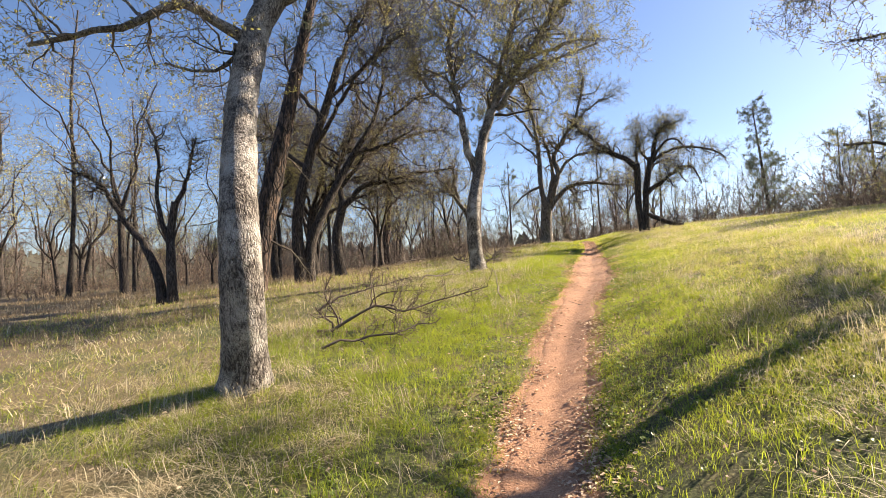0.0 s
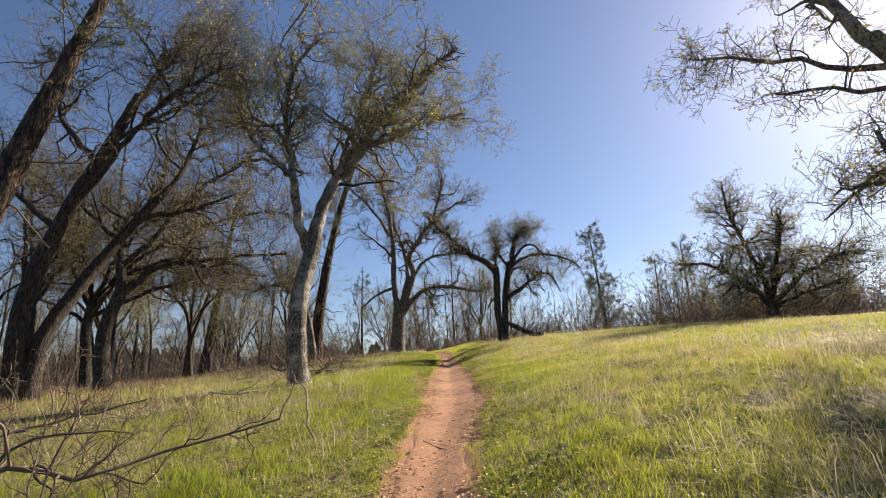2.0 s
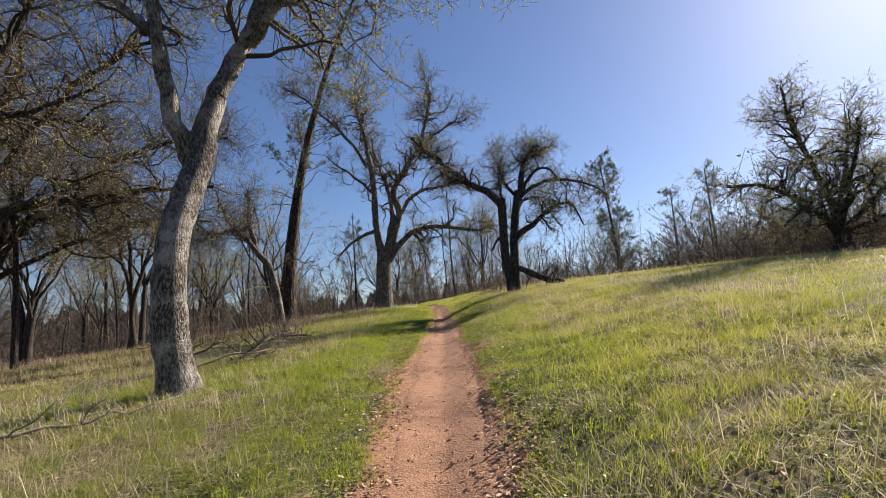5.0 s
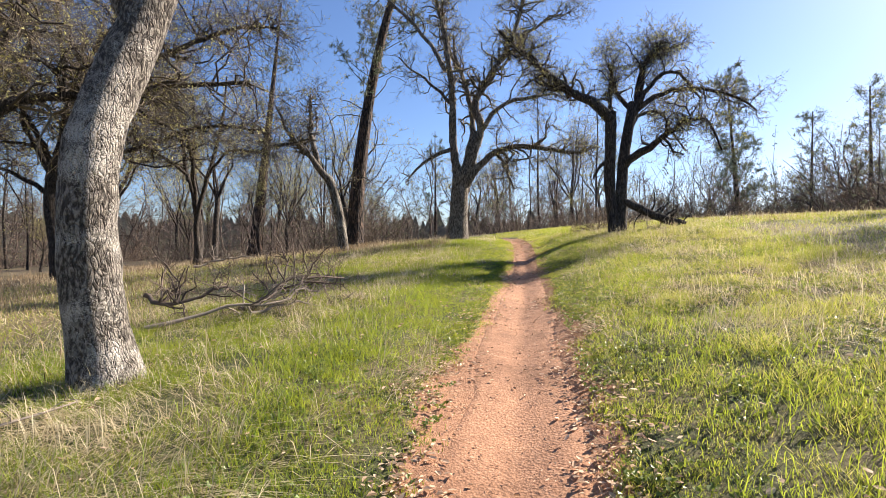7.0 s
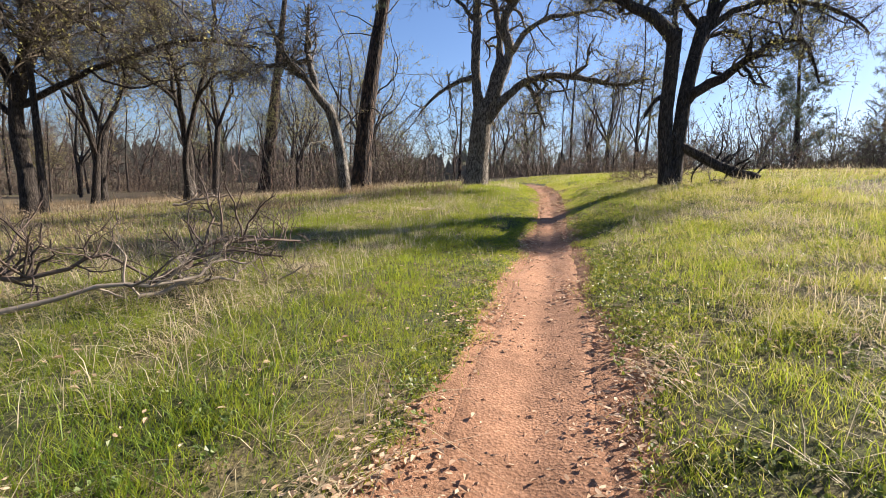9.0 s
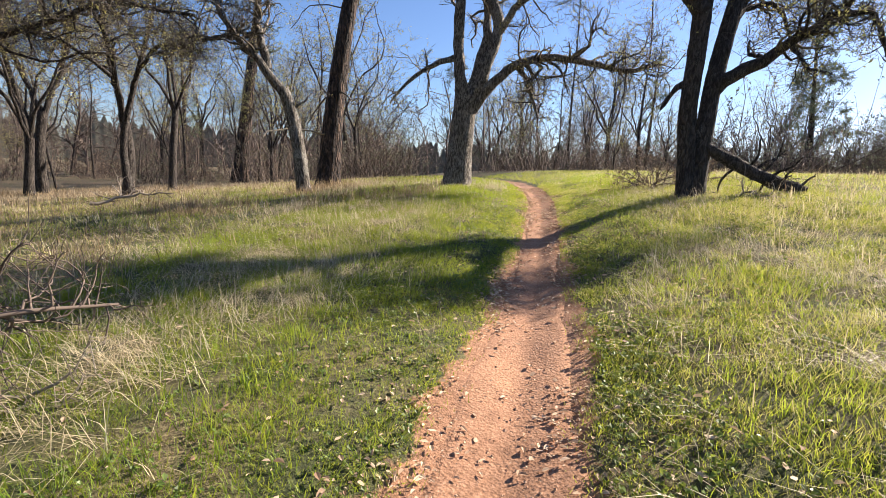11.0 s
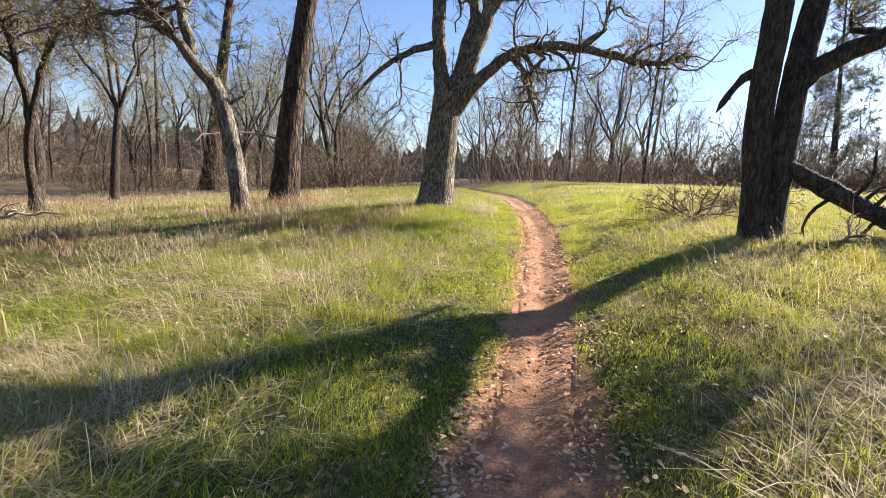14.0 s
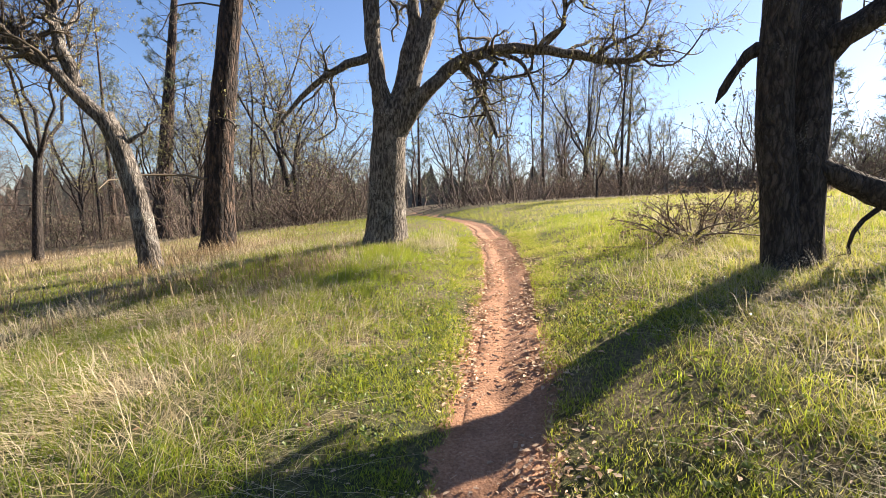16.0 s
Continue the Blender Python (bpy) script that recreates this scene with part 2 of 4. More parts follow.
def ground_v(x, y):
    """The same height for arrays, with the small swells."""
    d, p = x - np.interp(y, YT, LINE_T), np.interp(y, YT, PROFILE_T)
    up = np.maximum(d, 0)
    bank = 0.1 + 0.29 * np.clip((y - 13) / 7, 0, 1)
    right = p + (3.3 - p) * (1 - np.exp(-up / 11.0)) + bank * (1 - np.exp(-up / 1.7))
    dn = np.maximum(-d, 0)
    left = p + (0.9 - p) * (1 - np.exp(-((dn / 12.0) ** 1.5))) + 0.15 * np.clip((y - 6) / 5, 0, 1) * (1 - np.exp(-dn / 1.3))
    sw = np.array([rough(a, b) for a, b in zip(x, y)]) * np.minimum(1, np.abs(d) / 0.8)
    return np.where(d > 0, right, left) + sw - 0.07 * np.exp(-((d / 0.42) ** 4))


def mesh_object(name, verts, faces, mat, parent=None, smooth=True):
    """Verts as an (n, 3) array and faces as an (m, k) array of one kind, or a list of such arrays."""
    me = bpy.data.meshes.new(name)
    groups = faces if isinstance(faces, list) else [faces]
    groups = [np.asarray(g, np.int32) for g in groups if len(g)]
    sizes = np.concatenate([np.full(len(g), g.shape[1], np.int32) for g in groups])
    loops = np.concatenate([g.ravel() for g in groups])
    me.vertices.add(len(verts))
    me.vertices.foreach_set("co", np.asarray(verts, np.float32).ravel())
    me.loops.add(len(loops))
    me.loops.foreach_set("vertex_index", loops)
    me.polygons.add(len(sizes))
    me.polygons.foreach_set("loop_start", np.concatenate([[0], np.cumsum(sizes)[:-1]]).astype(np.int32))
    me.polygons.foreach_set("use_smooth", np.full(len(sizes), smooth))
    me.update(calc_edges=True)
    me.validate()
    me.materials.append(mat)
    ob = new(name, me)
    if parent:
        ob.parent = parent
    return ob


def steps(near_lo, near_hi, step, lo, hi, growth=1.22):
    inner = list(np.arange(near_lo, near_hi + 1e-6, step))
    up, s = [], step
    while (up[-1] if up else near_hi) < hi:
        s *= growth
        up.append((up[-1] if up else near_hi) + s)
    down, s = [], step
    while (down[-1] if down else near_lo) > lo:
        s *= growth
        down.append((down[-1] if down else near_lo) - s)
    return np.array(down[::-1] + inner + up)


def rough(x, y):
    """Small swells and tussocks of the meadow."""
    return 0.035 * noise.noise((x * 0.9, y * 0.9, 0.3)) + 0.018 * noise.noise((x * 3.1, y * 3.1, 5.0))


def rut(d):
    return -0.045 * math.exp(-((d / 0.52) ** 2))


def verge(x, y):
    """Half the width of bare earth at a place: ragged, narrower up the hill."""
    half = float(np.interp(y, [0, 6, 8.5, 11, 13, 16, 18.5, 21, 26, 40], [0.37, 0.43, 0.5, 0.6, 0.55, 0.43, 0.33, 0.29, 0.25, 0.18]))
    return half * (1 + 0.3 * noise.noise((math.copysign(4.0, x - curve(LINE, y)), y * 0.7, 1.0)) + 0.25 * noise.noise((x * 3.0, y * 3.0, 6.0)))


def build_ground():
    xs, ys = steps(-5.0, 8.0, 0.16, -900, 900), steps(-6.0, 31.0, 0.2, -900, 900)
    verts = []
    for y in ys:
        line = curve(LINE, y)
        for x in xs:
            z = ground(x, y)
            if abs(x) < 60 and abs(y) < 80:
                z += rough(x, y) * min(1.0, abs(x - line) / 0.8) + rut(x - line)
            verts.append((x, y, z))
    nx, ny = len(xs), len(ys)
    i = (np.arange(ny - 1)[:, None] * nx + np.arange(nx - 1)[None]).ravel()
    ob = mesh_object("ground", verts, np.stack([i, i + 1, i + nx + 1, i + nx], 1), GROUND)
    mark = ob.data.attributes.new("worn", "FLOAT", "POINT")
    bare = [1.0 - min(1.0, max(0.0, (abs(x - curve(LINE, y)) - verge(x, y) + 0.16) / 0.3)) for x, y, z in verts]
    mark.data.foreach_set("value", bare)
    return tagged(ob, "sloping meadow of green and straw-coloured spring grass", "meadow", kind="structure")


def build_path():
    ys = np.arange(-8.0, 44.0, 0.14)
    across = np.linspace(-1, 1, 13)
    verts = []
    for y in ys:
        line = curve(LINE, y)
        half = float(np.interp(y, [0, 6, 9, 13, 16, 18.5, 21, 26, 40], [0.31, 0.36, 0.45, 0.44, 0.35, 0.27, 0.25, 0.21, 0.15]))
        wl = half + 0.13 * noise.noise((0.0, y * 0.8, 1.0)) + 0.05 * noise.noise((3.0, y * 4, 1.0))
        wr = half + 0.13 * noise.noise((9.0, y * 0.8, 4.0)) + 0.05 * noise.noise((6.0, y * 4, 1.0))
        for a in across:
            d = a * (wl if a < 0 else wr)
            base = ground(line + d, y) if abs(d) > 1e-6 else ground(line, y)
            z = base - 0.022 + 0.009 * noise.noise(((line + d) * 2.3, y * 2.3, 2.0)) - 0.05 * abs(a) ** 10
            verts.append((line + d, y, z))
    k = len(across)
    i = (np.arange(len(ys) - 1)[:, None] * k + np.arange(k - 1)[None]).ravel()
    ob = mesh_object("dirt_path", verts, np.stack([i, i + 1, i + k + 1, i + k], 1), DIRT)
    return tagged(ob, "narrow trodden trail of orange-red bare earth", "path", kind="structure")


build_ground()
build_path()

# ---- branching ----
RNG = np.random.default_rng(7)


def unit(v):
    return v / np.maximum(np.linalg.norm(v, axis=-1, keepdims=True), 1e-9)


def tubes(P, R, sides, knobs=0.0):
    """Round skins for n polylines at once: P (n, k, 3), R (n, k). Gives verts and quads."""
    n, k, _ = P.shape
    T = np.empty_like(P)
    T[:, 1:-1] = P[:, 2:] - P[:, :-2]
    T[:, 0], T[:, -1] = P[:, 1] - P[:, 0], P[:, -1] - P[:, -2]
    T = unit(T)
    main = unit(P[:, -1] - P[:, 0])
    ref = np.where(np.abs(main[:, 2:3]) > 0.8, np.array([[1.0, 0.1, 0.0]]), np.array([[0.05, 0.1, 1.0]]))[:, None, :]
    U = unit(np.cross(T, np.broadcast_to(ref, T.shape)))
    V = np.cross(T, U)
    a = np.arange(sides) * 2 * np.pi / sides
    ring = U[:, :, None] * np.cos(a)[None, None, :, None] + V[:, :, None] * np.sin(a)[None, None, :, None]
    rad = np.broadcast_to(R[:, :, None, None], (n, k, sides, 1)).copy()
    if knobs:
        rad *= 1 + knobs * RNG.standard_normal((n, k, sides, 1))
    verts = (P[:, :, None] + ring * rad).reshape(-1, 3)
    b = (np.arange(n)[:, None, None] * k + np.arange(k - 1)[None, :, None]) * sides
    s = np.arange(sides)[None, None]
    s2 = (s + 1) % sides
    quads = np.stack([b + s, b + s2, b + s2 + sides, b + s + sides], -1).reshape(-1, 4)
    return verts, quads


def spline(points, k):
    """k points along a smooth line through the given ones."""
    p = np.array(points, float)
    p = np.vstack([2 * p[0] - p[1], p, 2 * p[-1] - p[-2]])
    out = []
    for u in np.linspace(0, len(points) - 1 - 1e-6, k):
        i, s = int(u), u - int(u)
        a, b, c, d = p[i : i + 4]
        out.append(0.5 * (2 * b + (c - a) * s + (2 * a - 5 * b + 4 * c - d) * s**2 + (3 * b - a - 3 * c + d) * s**3))
    return np.array(out)


def sprout(P, R, count, length, k, spread, lift, crook, lo=0.25, taper=0.55, fall=0.0, whose=False):
    """count side shoots from the polylines P: where, how long (min, max), how far they splay, rise and bend."""
    n, kk, _ = P.shape
    size = np.linalg.norm(P[:, -1] - P[:, 0], axis=1)
    who = RNG.choice(n, count, p=size / size.sum())
    u = lo + (1 - lo) * RNG.random(count) ** 0.8
    f = u * (kk - 1)
    i = np.minimum(f.astype(int), kk - 2)
    s = (f - i)[:, None]
    start = P[who, i] * (1 - s) + P[who, i + 1] * s
    rad = R[who, i] * (1 - s[:, 0]) + R[who, i + 1] * s[:, 0]
    tan = unit(P[who, i + 1] - P[who, i])
    side = unit(np.cross(tan, RNG.standard_normal((count, 3))))
    way = unit(tan * (1 - spread) + side * spread + np.array([0, 0, 1.0]) * lift)
    ln = (length[0] + (length[1] - length[0]) * RNG.random(count)) * (1.15 - 0.6 * u)
    pts = [start]
    for j in range(k - 1):
        way = unit(way + crook * RNG.standard_normal((count, 3)) + np.array([0, 0, 0.12 * lift - fall * j / k]))
        pts.append(pts[-1] + way * (ln / (k - 1))[:, None])
    P2 = np.stack(pts, 1)
    r0 = np.clip(rad * taper, 0.003, None)
    R2 = r0[:, None] * np.linspace(1, 0.35, k)[None]
    return (P2, R2, who) if whose else (P2, R2)


def tufts(P, count, size, flat=0.35):
    """Small leaf or bud cards, two bent triangles each, scattered on the ends of the shoots P."""
    n, k, _ = P.shape
    who, u = RNG.integers(0, n, count), RNG.uniform(0.35, 1.0, count) * (k - 1)
    i = np.minimum(u.astype(int), k - 2)
    s = (u - i)[:, None]
    c = P[who, i] * (1 - s) + P[who, i + 1] * s + RNG.standard_normal((count, 3)) * size * 0.8
    a = unit(RNG.standard_normal((count, 3)))
    b = unit(np.cross(a, RNG.standard_normal((count, 3))))
    w = size * RNG.uniform(0.5, 1.3, (count, 1))
    up = np.cross(a, b) * w * flat
    verts = np.stack([c - a * w, c + b * w * 0.5 + up, c + a * w, c - b * w * 0.5 + up], 1).reshape(-1, 3)
    j = np.arange(count)[:, None] * 4
    return verts, np.concatenate([j + [[0, 1, 2]], j + [[0, 2, 3]]])


def join(parts):
    verts, faces, n = [], [], 0
    for v, f in parts:
        verts.append(v)
        faces.append(f + n)
        n += len(v)
    return np.concatenate(verts), np.concatenate(faces)


def stem(points, r0, r1, k, flare=0.0, bumpy=0.03, waver=0.0):
    P = spline(points, k)
    u = np.linspace(0, 1, k)
    if waver:
        P[1:-1] += np.cumsum(RNG.standard_normal((k - 2, 3)), 0) * waver / np.sqrt(k) * np.minimum(1, 4 * (1 - u[1:-1]))[:, None]
    R = r0 + (r1 - r0) * u ** 0.8
    h = np.abs(P[:, 2] - P[0, 2])
    R = R + flare * np.exp(-h / 0.28)
    R *= 1 + bumpy * RNG.standard_normal(k)
    return P, R


def set_down(ob, x, y, sink=0.04, turn=0.0, scale=1.0):
    ob.matrix_world = pose(x, y, ground(x, y) + rough(x, y) - sink, 0, 0, turn) @ Matrix.Scale(scale, 4)
    return ob


def part(name, mesh, mat, parent, label="", kind="", smooth=True):
    ob = mesh_object(name, *mesh, mat, parent, smooth)
    return tagged(ob, label, kind=kind)


def oak(x, y, limbs, label, bark=None, n=(26, 260, 2200), reach=(0.7, 2.0), twig=0.6, buds=900, flare=0.1, trunks=1, lift=0.22, stubs=(), lo=0.3, group="", far=False, tall=1.0):
    """An oak: the first `trunks` limbs rise from the ground, the rest fork from them; each limb is (r0, r1, points)."""
    top = tagged(new("oak_tree"), label, "tree", group)
    mains = []
    bark = bark or OAK
    for j, (r0, r1, pts) in enumerate(limbs):
        pts = [(a, b, c * tall) for a, b, c in pts]
        size = sum(math.dist(a, b) for a, b in zip(pts, pts[1:]))
        if j < trunks:
            P, R = stem(pts, r0, r1, max(10, int(size / (0.3 if far else 0.14))), flare, 0.02)
            home = part("trunk", tubes(P[None], R[None], 9 if far else 22, 0.025), bark, top)
        else:
            P, R = stem(pts, r0, r1, max(8, int(size / (0.45 if far else 0.2))), 0, 0.05, 0.28 if far else 0.13)
            home = part("limb", tubes(P[None], R[None], 5 if far else 10, 0.04), bark, top)
        mains.append((P, R, j, home))
    for r0, r1, pts in stubs:
        P, R = stem(pts, r0, r1, 9, 0, 0.07, 0.02)
        R[-1] = 0.004
        part("broken_stub", tubes(P[None], R[None], 9, 0.06), bark, mains[0][3], "snapped dead limb stub")
    grow = [m for m in mains if m[2] >= trunks] or mains
    Pm = np.stack([spline(m[0], 10) for m in grow])
    Rm = np.stack([np.interp(np.linspace(0, 1, 10), np.linspace(0, 1, len(m[1])), m[1]) for m in grow])
    ka, kb, kc = (6, 5, 2) if far else (9, 7, 3)
    P1, R1, who = sprout(Pm, Rm, n[0], reach, ka, 0.68, lift, 0.4, lo, 0.5, whose=True)
    P2, R2 = sprout(np.concatenate([P1, spline_all(Pm, ka)]), np.concatenate([R1, Rm[:, 10 - ka :]]), n[1], (0.3 * reach[0] + 0.2, 0.6 * reach[1]), kb, 0.66, lift * 0.5, 0.42, 0.25, 0.42)
    P3, R3 = sprout(P2, R2, n[2], (0.3 * twig, twig), kc, 0.62, lift * 0.4, 0.4, 0.15, 0.5)
    R3 = np.clip(R3, 0.0025, 0.007)
    fine = [tubes(P2, R2, 3 if far else 4), tubes(P3, R3, 3)]
    if far:
        fine.append(tubes(P1, R1, 4))
    else:
        for k in range(len(P1)):
            part("branch", tubes(P1[k : k + 1], R1[k : k + 1], 6), bark, grow[who[k]][3])
    part("crown", join(fine), TWIG, top, "crooked bare branches and twigs", "stuff")
    if buds:
        part("foliage", tufts(P3, int(buds * 2.2), 0.034 if far else 0.023), BUD, top, "yellow-green opening leaf buds", "stuff", False)
    return set_down(top, x, y)


def spline_all(P, k):
    return np.stack([spline(p, k) for p in P])


def pine(x, y, height, r, lean, label, bare=0.35, whorls=16, reach=2.2, needles=5000, dead=14, needle_size=0.16, bark=None, group="", bend=0.0):
    """A tall grey pine: bark-plated stem, dead stubs low down, thin whorls with loose needle tufts above."""
    top = tagged(new("pine_tree"), label, "tree", group)
    pts = [(lean[0] * u * height * (1 + bend * (u - 0.36)), lean[1] * u * height, height * u) for u in (0, 0.15, 0.35, 0.55, 0.78, 1)]
    pts[0] = (0, 0, -0.1)
    P, R = stem(pts, r, 0.03, max(16, int(height / 0.25)), r * 0.3, 0.015)
    part("trunk", tubes(P[None], R[None], 20, 0.03), bark or PINE, top)
    Pm, Rm = P[None], R[None]
    PD, RD = sprout(Pm, Rm * 0.3, dead, (0.5 * reach, 1.1 * reach), 8, 0.93, -0.1, 0.25, 0.12, 0.35, 0.1)
    keep = PD[:, 0, 2] < height * (bare + 0.2)
    if keep.any():
        PD, RD = PD[keep], np.clip(RD[keep], 0.010, 0.03)
        PT, RT = sprout(PD, RD, len(PD) * 7, (0.15, 0.6), 4, 0.6, -0.1, 0.3, 0.3, 0.5)
        part("dead_wood", join([tubes(PD, RD, 5), tubes(PT, RT, 3)]), TWIG, top, "bare dead lower branches", "stuff")
    PL, RL = sprout(Pm, Rm * 0.25, whorls * 4, (0.5 * reach, reach), 7, 0.88, 0.25, 0.14, bare, 0.4)
    RL = np.clip(RL, 0.01, 0.05)
    PN, RN = sprout(PL, RL, whorls * 24, (0.2, 0.6), 4, 0.6, 0.2, 0.2, 0.35, 0.5)
    part("crown", join([tubes(PL, RL, 5), tubes(PN, RN, 3)]), TWIG, top, "thin crown branches", "stuff")
    n, k, _ = PN.shape
    who = RNG.integers(0, n, needles)
    c = PN[who, RNG.integers(1, k, needles)]
    d = unit(PN[who, -1] - PN[who, 0] + 0.9 * RNG.standard_normal((needles, 3)))
    s = unit(np.cross(d, RNG.standard_normal((needles, 3)))) * 0.012
    ln = needle_size * RNG.uniform(0.6, 1.4, (needles, 1))
    v = np.stack([c - s, c + s, c + d * ln], 1).reshape(-1, 3)
    part("foliage", (v, np.arange(needles * 3).reshape(-1, 3)), NEEDLE, top, "loose grey-green needles", "stuff", False)
    return set_down(top, x, y)


# ---- the trees along the trail ----
oak(-2.15, 2.9, [
    (0.235, 0.165, [(0, 0, -0.1), (0.1, -0.14, 0.5), (0.18, -0.26, 1.0), (0.2, -0.3, 1.5), (0.12, -0.2, 2.0), (-0.04, 0.06, 2.5), (-0.2, 0.32, 3.0), (-0.3, 0.54, 3.5), (-0.37, 0.8, 4.0), (-0.38, 1.1, 4.7), (-0.1, 1.5, 5.5), (0.35, 1.85, 6.3)]),
    (0.085, 0.025, [(-0.38, 0.92, 4.3), (-0.8, 0.7, 4.6), (-1.25, 0.5, 4.72), (-1.55, 0.35, 4.5), (-2.0, 0.1, 4.25), (-2.6, -0.3, 4.1)]),
    (0.05, 0.015, [(-0.36, 0.85, 4.15), (-0.62, 0.75, 4.35), (-0.78, 0.7, 4.15), (-1.05, 0.6, 4.0), (-1.35, 0.45, 4.0)]),
    (0.11, 0.03, [(-0.3, 1.2, 4.9), (0.6, 1.8, 5.8), (1.8, 2.6, 6.1), (3.4, 3.3, 5.7)]),
    (0.12, 0.04, [(0.2, 1.75, 6.1), (0.8, 1.9, 7.1), (1.4, 2.0, 8.1)]),
    (0.12, 0.04, [(-0.34, 1.15, 4.9), (-0.9, 1.6, 6.2), (-1.4, 2.1, 7.2)]),
    (0.10, 0.03, [(-0.1, 1.5, 5.5), (-0.2, 0.8, 6.5), (0.2, -0.2, 7.4)]),
], "tall oak with pale lichened bark beside the trail", n=(40, 420, 4200), reach=(0.8, 2.4), buds=4500, flare=0.13)

oak(-0.99, 11.77, [
    (0.205, 0.165, [(0.02, 0, -0.1), (-0.08, -0.02, 0.6), (-0.1, -0.05, 1.2), (-0.08, -0.02, 1.75), (-0.03, 0.1, 2.2), (0.05, 0.28, 2.7), (0.12, 0.45, 3.2)]),
    (0.16, 0.045, [(0.1, 0.42, 3.1), (0.3, 0.65, 4.0), (0.67, 0.8, 4.86), (1.31, 0.9, 5.88), (1.99, 0.9, 6.68), (2.72, 0.8, 7.53), (3.49, 0.76, 8.27)]),
    (0.09, 0.025, [(0.62, 0.75, 4.75), (1.42, 0.5, 5.39), (2.08, 0.2, 5.65), (3.46, -0.2, 5.89)]),
    (0.12, 0.035, [(0.05, 0.33, 2.8), (-0.3, 0.2, 3.7), (-0.5, 0.14, 4.6), (-0.66, 0.2, 5.4), (-0.82, 0.3, 6.28), (-0.66, 0.4, 7.44), (-0.05, 0.3, 8.04)]),
    (0.09, 0.03, [(0.24, 0.6, 3.9), (0.49, 0.9, 5.13), (0.82, 1.3, 6.57), (1.17, 1.5, 7.81), (1.53, 1.6, 8.81)]),
    (0.07, 0.02, [(-0.5, 0.14, 4.6), (-1.2, 0.5, 5.6), (-1.9, 0.8, 6.6)]),
    (0.07, 0.02, [(1.6, 0.9, 6.2), (2.6, 1.4, 6.6), (3.6, 1.8, 6.8)]),
], "forked oak with mottled grey bark standing in grass", n=(70, 800, 8500), reach=(1.0, 3.0), buds=17000, flare=0.09)

oak(0.52, 25.35, [
    (0.34, 0.28, [(-0.05, 0.0, -0.1), (-0.01, 0.0, 1.04), (0.06, 0.01, 2.2)]),
    (0.17, 0.05, [(0.0, 0.01, 2.0), (-0.19, -0.02, 3.16), (-0.31, -0.1, 4.89), (-0.47, -0.3, 6.26), (-0.7, -0.5, 7.43), (-0.89, -0.6, 8.43)]),
    (0.14, 0.045, [(0.12, 0.02, 2.1), (0.45, 0.2, 3.68), (0.21, 0.5, 4.89), (-0.07, 0.8, 5.91), (-0.27, 1.1, 7.26)]),
    (0.17, 0.05, [(0.18, 0.02, 2.0), (0.73, 0.07, 3.69), (0.62, 0.0, 4.72), (1.15, -0.1, 5.57), (1.65, -0.2, 6.41), (2.05, -0.3, 7.4), (2.27, -0.3, 8.39)]),
    (0.15, 0.035, [(0.18, 0.02, 1.8), (0.79, 0.08, 2.73), (1.48, 0.14, 3.08), (2.7, 0.26, 3.08), (3.74, 0.37, 2.92), (4.59, 0.45, 3.09)]),
    (0.075, 0.035, [(1.2, 0.12, 3.0), (1.5, 0.11, 2.75), (1.68, 0.16, 2.3), (1.87, 0.18, 1.75)]),
    (0.085, 0.025, [(-0.25, -0.03, 3.07), (-0.81, -0.2, 2.9), (-1.43, -0.3, 2.45), (-1.78, -0.37, 1.92)]),
    (0.10, 0.025, [(0.7, 0.07, 3.6), (1.36, -0.2, 4.37), (2.56, -0.5, 4.58), (3.52, -0.7, 4.37)]),
    (0.07, 0.02, [(-0.3, -0.1, 4.6), (-1.0, -0.4, 5.3), (-1.9, -0.8, 5.9)]),
    (0.08, 0.025, [(-0.42, -0.2, 5.6), (-1.5, -0.2, 7.1), (-2.8, -0.3, 8.3), (-3.6, -0.3, 8.9)]),
    (0.08, 0.025, [(1.1, -0.1, 5.5), (2.5, 0.2, 6.9), (3.8, 0.4, 7.6)]),
    (0.07, 0.02, [(-0.1, 0.8, 5.9), (-0.6, 0.6, 7.8), (-0.3, 0.4, 9.7)]),
    (0.06, 0.02, [(2.05, -0.3, 7.4), (2.3, -0.2, 8.6), (2.0, 0.0, 9.9)]),
], "spreading oak with crooked limbs and budding crown", bark=PALE_OAK, n=(84, 950, 8500), reach=(0.9, 2.6), buds=6500, flare=0.14, tall=1.03)

